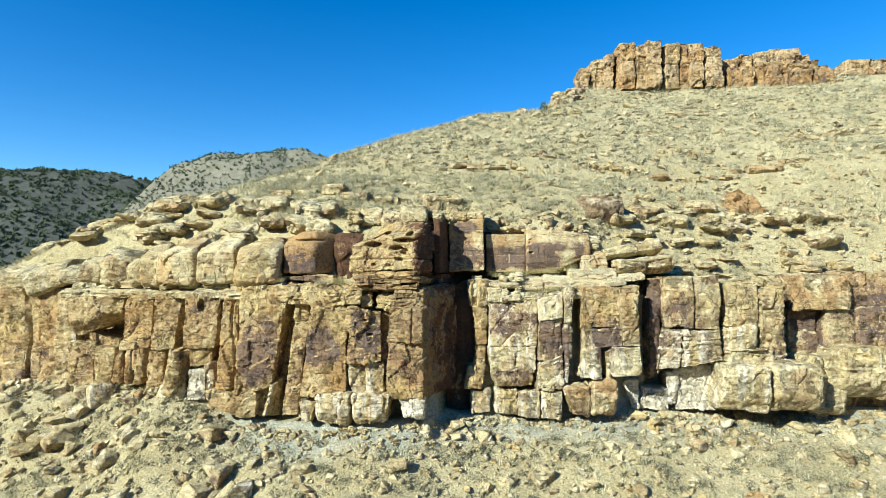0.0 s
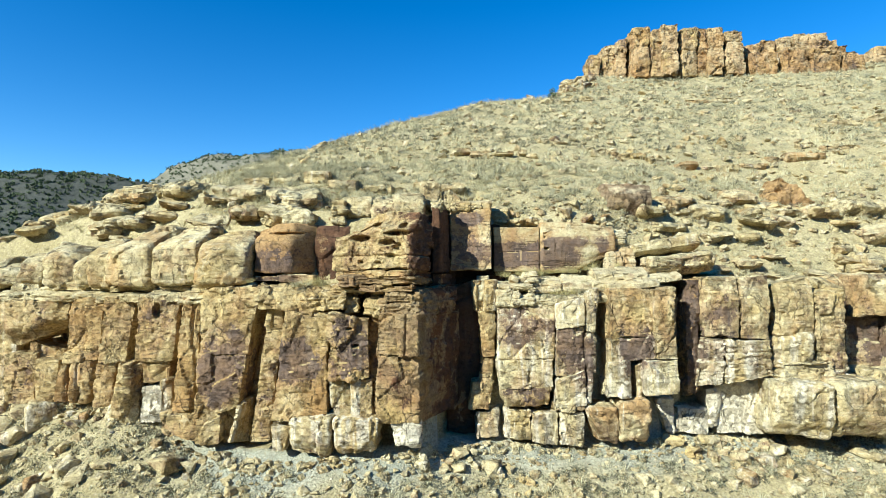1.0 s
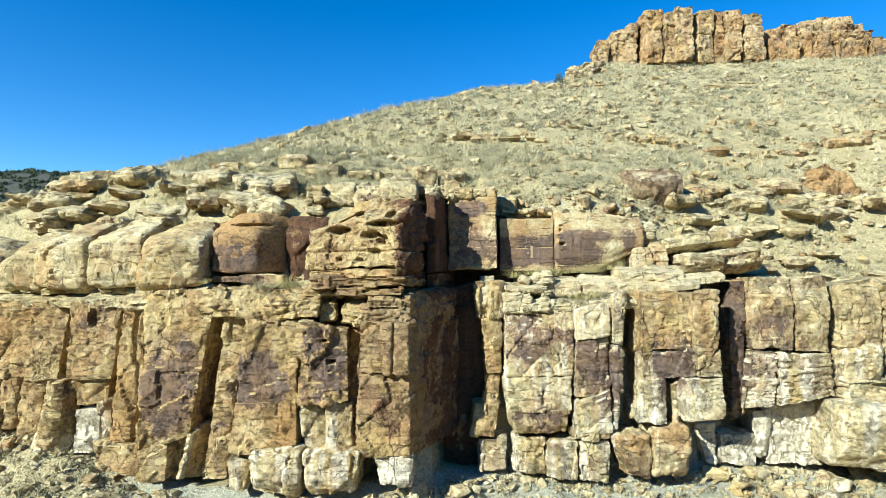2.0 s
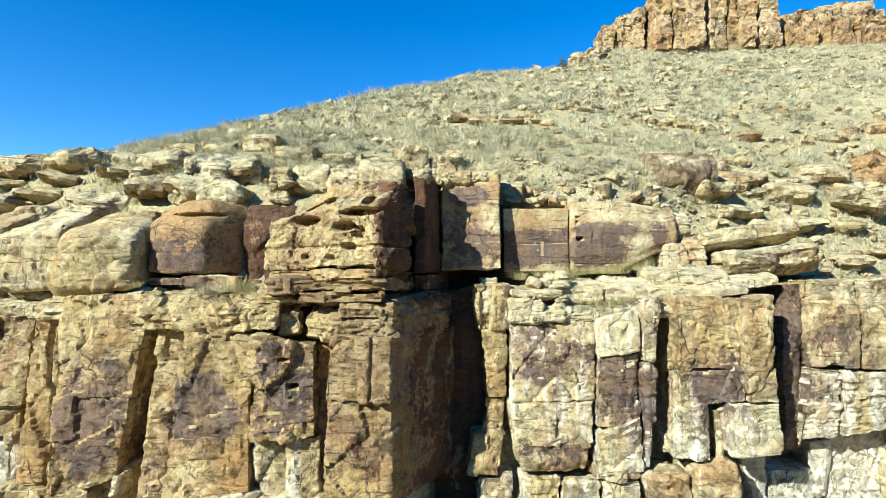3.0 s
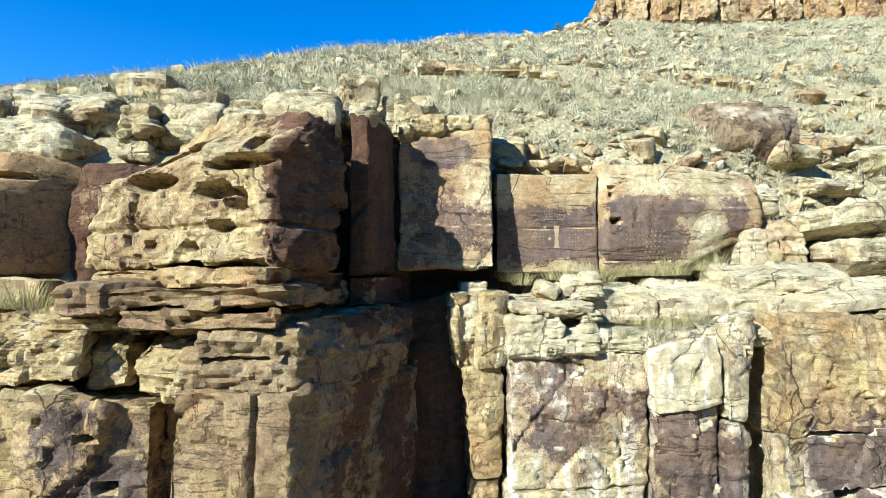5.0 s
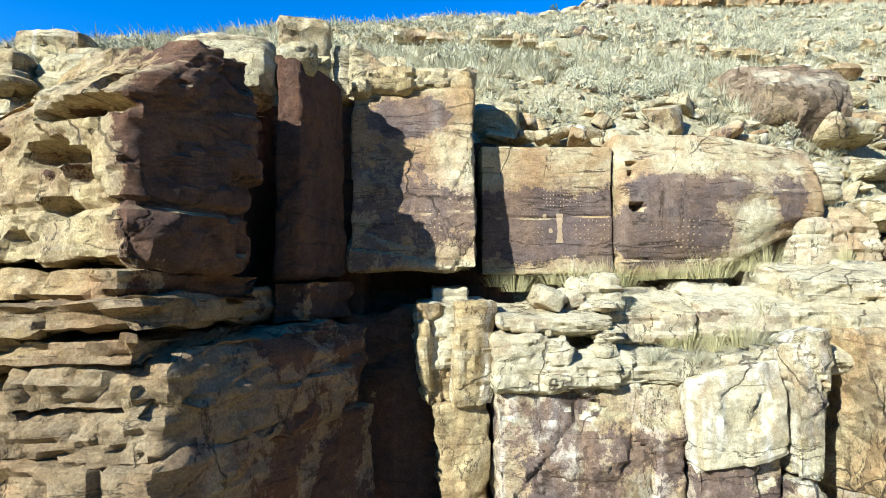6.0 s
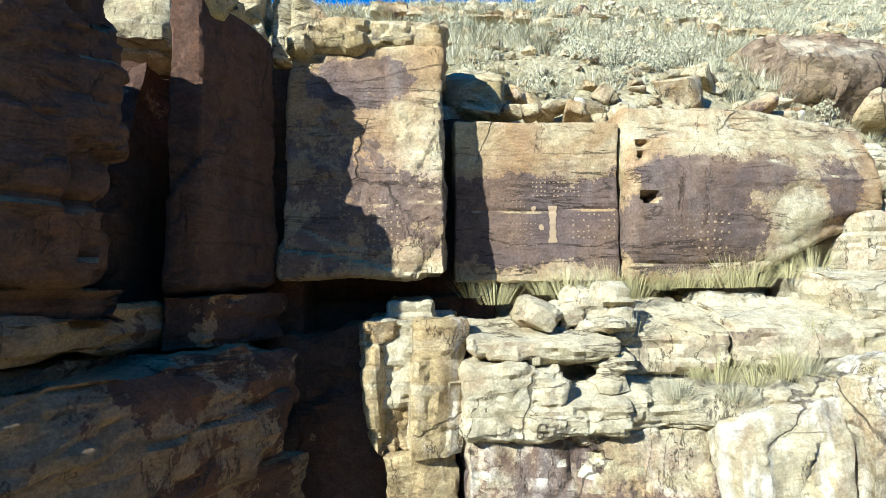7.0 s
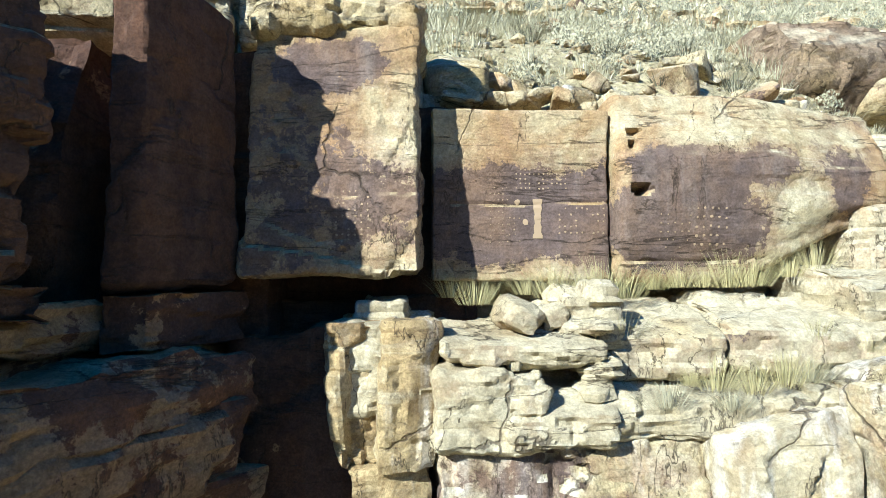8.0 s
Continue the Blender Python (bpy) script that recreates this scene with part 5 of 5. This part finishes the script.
rg = random.Random(60)
for x, y, z, s in ((2.15, 25.15, 6.42, 0.8), (2.35, 24.95, 6.36, 0.6), (2.9, 25.1, 6.45, 0.75), (3.1, 24.95, 6.42, 0.8), (3.35, 25.0, 6.42, 0.7), (3.55, 24.9, 6.42, 0.8), (3.75, 24.85, 6.42, 0.8),
                   (4.1, 25.0, 6.5, 0.6), (4.35, 25.0, 6.52, 0.65), (4.6, 25.0, 6.52, 0.7), (4.85, 25.0, 6.52, 0.8), (5.05, 25.0, 6.53, 0.7), (5.5, 25.05, 6.62, 0.6), (5.8, 25.1, 6.7, 0.6),
                   (3.55, 24.4, 6.1, 0.5), (4.2, 24.15, 5.72, 0.7), (4.5, 24.1, 5.7, 0.7), (4.75, 24.1, 5.75, 0.6), (5.2, 24.3, 6.1, 0.6), (4.0, 24.15, 5.75, 0.5), (5.6, 24.25, 6.0, 0.5),
                   (-4.35, 22.9, 6.1, 0.9), (-4.6, 22.85, 6.1, 0.8), (-4.1, 22.8, 6.05, 0.7), (-5.0, 22.75, 6.05, 0.7), (-6.7, 22.9, 6.2, 0.6), (-8.9, 23.4, 6.3, 0.8), (-9.4, 23.6, 6.35, 0.8),
                   (6.6, 24.7, 6.75, 0.5), (7.9, 24.6, 6.9, 0.6)):
    clump(x, y, z, s, rg.randrange(9999))
for x, y, z, s in ((3.3, 24.75, 6.4, 0.8), (4.25, 24.0, 5.6, 0.6), (3.75, 24.0, 5.62, 0.5), (-4.95, 22.55, 6.05, 0.9), (5.0, 24.15, 5.78, 0.6), (7.15, 25.6, 7.4, 0.8), (-9.9, 23.6, 6.3, 0.8)):
    clump(x, y, z, s, rg.randrange(9999), "sage")

# lone juniper on the ridge
tree = tagged(new("juniper_tree"), "small dark green juniper on the ridge line", "tree")
tree.location = (8.35, 45.6, height(8.35, 45.6))
bm = bmesh.new()
bmesh.ops.create_cone(bm, cap_ends=True, segments=7, radius1=0.06, radius2=0.02, depth=0.6, matrix=Matrix.Translation((0, 0, 0.2)))
for a in range(4):
    bmesh.ops.create_cone(bm, segments=5, radius1=0.025, radius2=0.008, depth=0.35, matrix=pose(0.1 * math.cos(a * 1.6), 0.1 * math.sin(a * 1.6), 0.35, 0, 45, a * 92))
me = bpy.data.meshes.new("trunk")
bm.to_mesh(me)
bm.free()
me.materials.append(BARK)
new("trunk", me).parent = tree
v, f = leaves(np.random.RandomState(61), np.array([[0, 0, 0.15]]), 0.32, 0.62, 260, 0.035)
new("crown", mesh_of("crown", v, f, JUNIPER, False)).parent = tree


# ---- pecked marks on the varnished faces ----
bpy.context.view_layer.update()


def on_face(host):
    """The place on the front of host at x and z."""
    tree = BVHTree.FromPolygons([v.co for v in host.data.vertices], [p.vertices[:] for p in host.data.polygons])
    inv = host.matrix_world.inverted()
    way = (inv.to_3x3() @ Vector((0, 1, 0))).normalized()
    return lambda x, z: tree.ray_cast(inv @ Vector((x, 20, z)), way)[0]


def pecked(name, host, marks, lift=0.004):
    """Flat pecked marks laid on the face of host; marks: (x, z, half width, half height, round)."""
    spot = on_face(host)
    r = random.Random(7)
    for x, z, rx, rz, is_round in marks:
        ring = 9 if is_round else 4
        around = []
        for i in range(ring):
            a = 6.2832 * (i + (0 if is_round else 0.5)) / ring
            k = r.uniform(0.8, 1.15) if is_round else 1.414
            around.append(spot(x + rx * k * math.cos(a), z + rz * k * math.sin(a)))
        mid = spot(x, z)
        if mid is None or None in around:
            continue
        vs = [mid + Vector((0, -lift * 1.5, 0))] + [p + Vector((0, -lift, 0)) for p in around]
        ob = new(name, mesh_of(name, [tuple(p) for p in vs], [(0, 1 + i, 1 + (i + 1) % ring) for i in range(ring)], PECK, False))
        ob.parent = host


def rows(x0, z0, across, down, dx, dz, size, skip=0.1, seed=1):
    r = random.Random(seed)
    return [(x0 + i * dx + r.uniform(-0.1, 0.1) * dx, z0 - j * dz + r.uniform(-0.12, 0.12) * dz, size * r.uniform(0.7, 1.2), size * r.uniform(0.7, 1.2), True)
            for j in range(down) for i in range(across) if r.random() > skip]


pecked("pecked_dot", panel, rows(2.79, 7.69, 12, 5, 0.045, 0.048, 0.009, 0.15, 1) + rows(2.53, 7.5, 5, 10, 0.042, 0.06, 0.006, 0.25, 3) + rows(3.22, 7.36, 9, 6, 0.055, 0.06, 0.010, 0.3, 4)
       + rows(2.72, 7.2, 3, 5, 0.05, 0.055, 0.007, 0.3, 5) + [(2.8, 7.36, 0.03, 0.03, True), (2.88, 7.16, 0.03, 0.035, True)])
face_of_panel = on_face(panel)
strip = []
for i in range(14):
    for k in (-1, 1):
        half = 0.048 - 0.016 * abs(math.sin(i * 0.26)) + 0.006 * math.sin(i * 2.1)
        strip.append(face_of_panel(3.0 + k * half, 7.0 + 0.03 * i) + Vector((0, -0.006, 0)))
bar = new("pecked_bar", mesh_of("pecked_bar", [tuple(v) for v in strip], [(2 * i, 2 * i + 1, 2 * i + 3, 2 * i + 2) for i in range(13)], PECK, False))
bar.parent = panel
pecked("pecked_dot", bulge, rows(4.5, 7.28, 5, 5, 0.075, 0.085, 0.014, 0.1, 6) + rows(4.15, 7.22, 5, 5, 0.07, 0.08, 0.009, 0.3, 7))
pecked("pecked_dot", upright, rows(1.1, 7.38, 6, 9, 0.055, 0.056, 0.010, 0.3, 8))


# ---- distant hills ----
def far_hill(name, cx, cy, rx, ry, top, base, turn, label, seed, trees, earth):
    n = 90
    u, v = np.meshgrid(np.linspace(-1.6, 1.6, n), np.linspace(-1.6, 1.6, n), indexing="ij")
    u, v = u.ravel(), v.ravel()
    c, s = math.cos(radians(turn)), math.sin(radians(turn))
    x, y = cx + rx * u * c - ry * v * s, cy + rx * u * s + ry * v * c
    p = np.stack([x, y, 0 * x], 1)
    gully = np.abs(fbm(p * 0.018, 4, seed))
    z = base + (top - base) * np.clip(np.exp(-np.abs(u) ** 4 - v ** 2 * 1.1) - 0.0, 0, 1) * (1.0 - 0.13 * gully / 0.5) + 1.5 * fbm(p * 0.06, 3, seed + 4)
    i = np.arange(n * n).reshape(n, n)
    q = np.stack([i[:-1, :-1], i[1:, :-1], i[1:, 1:], i[:-1, 1:]], -1).reshape(-1, 4)
    ob = new(name, mesh_of(name, np.stack([x, y, z], 1), q, earth))
    tagged(ob, label, "hill", kind="structure")
    r = np.random.RandomState(seed)
    pick = r.rand(trees, 2) * (n - 2)
    a, b = pick[:, 0].astype(int), pick[:, 1].astype(int)
    fa, fb = pick[:, 0] - a, pick[:, 1] - b
    grid = np.stack([x, y, z], 1).reshape(n, n, 3)
    spot = (grid[a, b] * ((1 - fa) * (1 - fb))[:, None] + grid[a + 1, b] * (fa * (1 - fb))[:, None] + grid[a, b + 1] * ((1 - fa) * fb)[:, None] + grid[a + 1, b + 1] * (fa * fb)[:, None])
    return spot


spots_a = far_hill("hill_far", -92, 262, 74, 60, 65, -12, -12, "distant pale rounded hill dotted with dark junipers", 71, 15000, SOIL_FAR)
spots_b = far_hill("hill_farther", -330, 400, 230, 130, 83, -14, 8, "distant dark juniper-covered canyon side", 72, 24000, SOIL_SHADED)
plants("far_junipers", "dark junipers dotted over the distant hills", "trees", JUNIPER,
       [leaves(np.random.RandomState(73), spots_a, 0.6, 0.9, 12, 0.2), leaves(np.random.RandomState(74), spots_b, 1.3, 1.6, 12, 0.5)])


# ---- unseen slope added behind the camera to block skylight ----
def canyon_side():
    a, k = np.meshgrid(np.radians(np.linspace(-20, 215, 160)), np.linspace(0, 1, 30), indexing="ij")
    a, k = a.ravel(), k.ravel()
    reach = 70 + 110 * k
    x, y = 6 + reach * np.cos(-a), 12 + reach * np.sin(-a)
    p = np.stack([x, y, 0 * x], 1)
    crest = 60 + 10 * fbm(p * 0.012, 3, 81)
    z = -12 + crest * np.minimum(k / 0.75, 1) ** 0.9 - 40 * np.maximum(k - 0.8, 0) + 3 * fbm(p * 0.05, 3, 82)
    i = np.arange(160 * 30).reshape(160, 30)
    q = np.stack([i[:-1, :-1], i[1:, :-1], i[1:, 1:], i[:-1, 1:]], -1).reshape(-1, 4)
    ob = new("canyon_side", mesh_of("canyon_side", np.stack([x, y, z], 1), q, SOIL_SHADED))
    tagged(ob, "unseen dark slope added behind the camera to block skylight", "canyon side", kind="structure")


canyon_side()
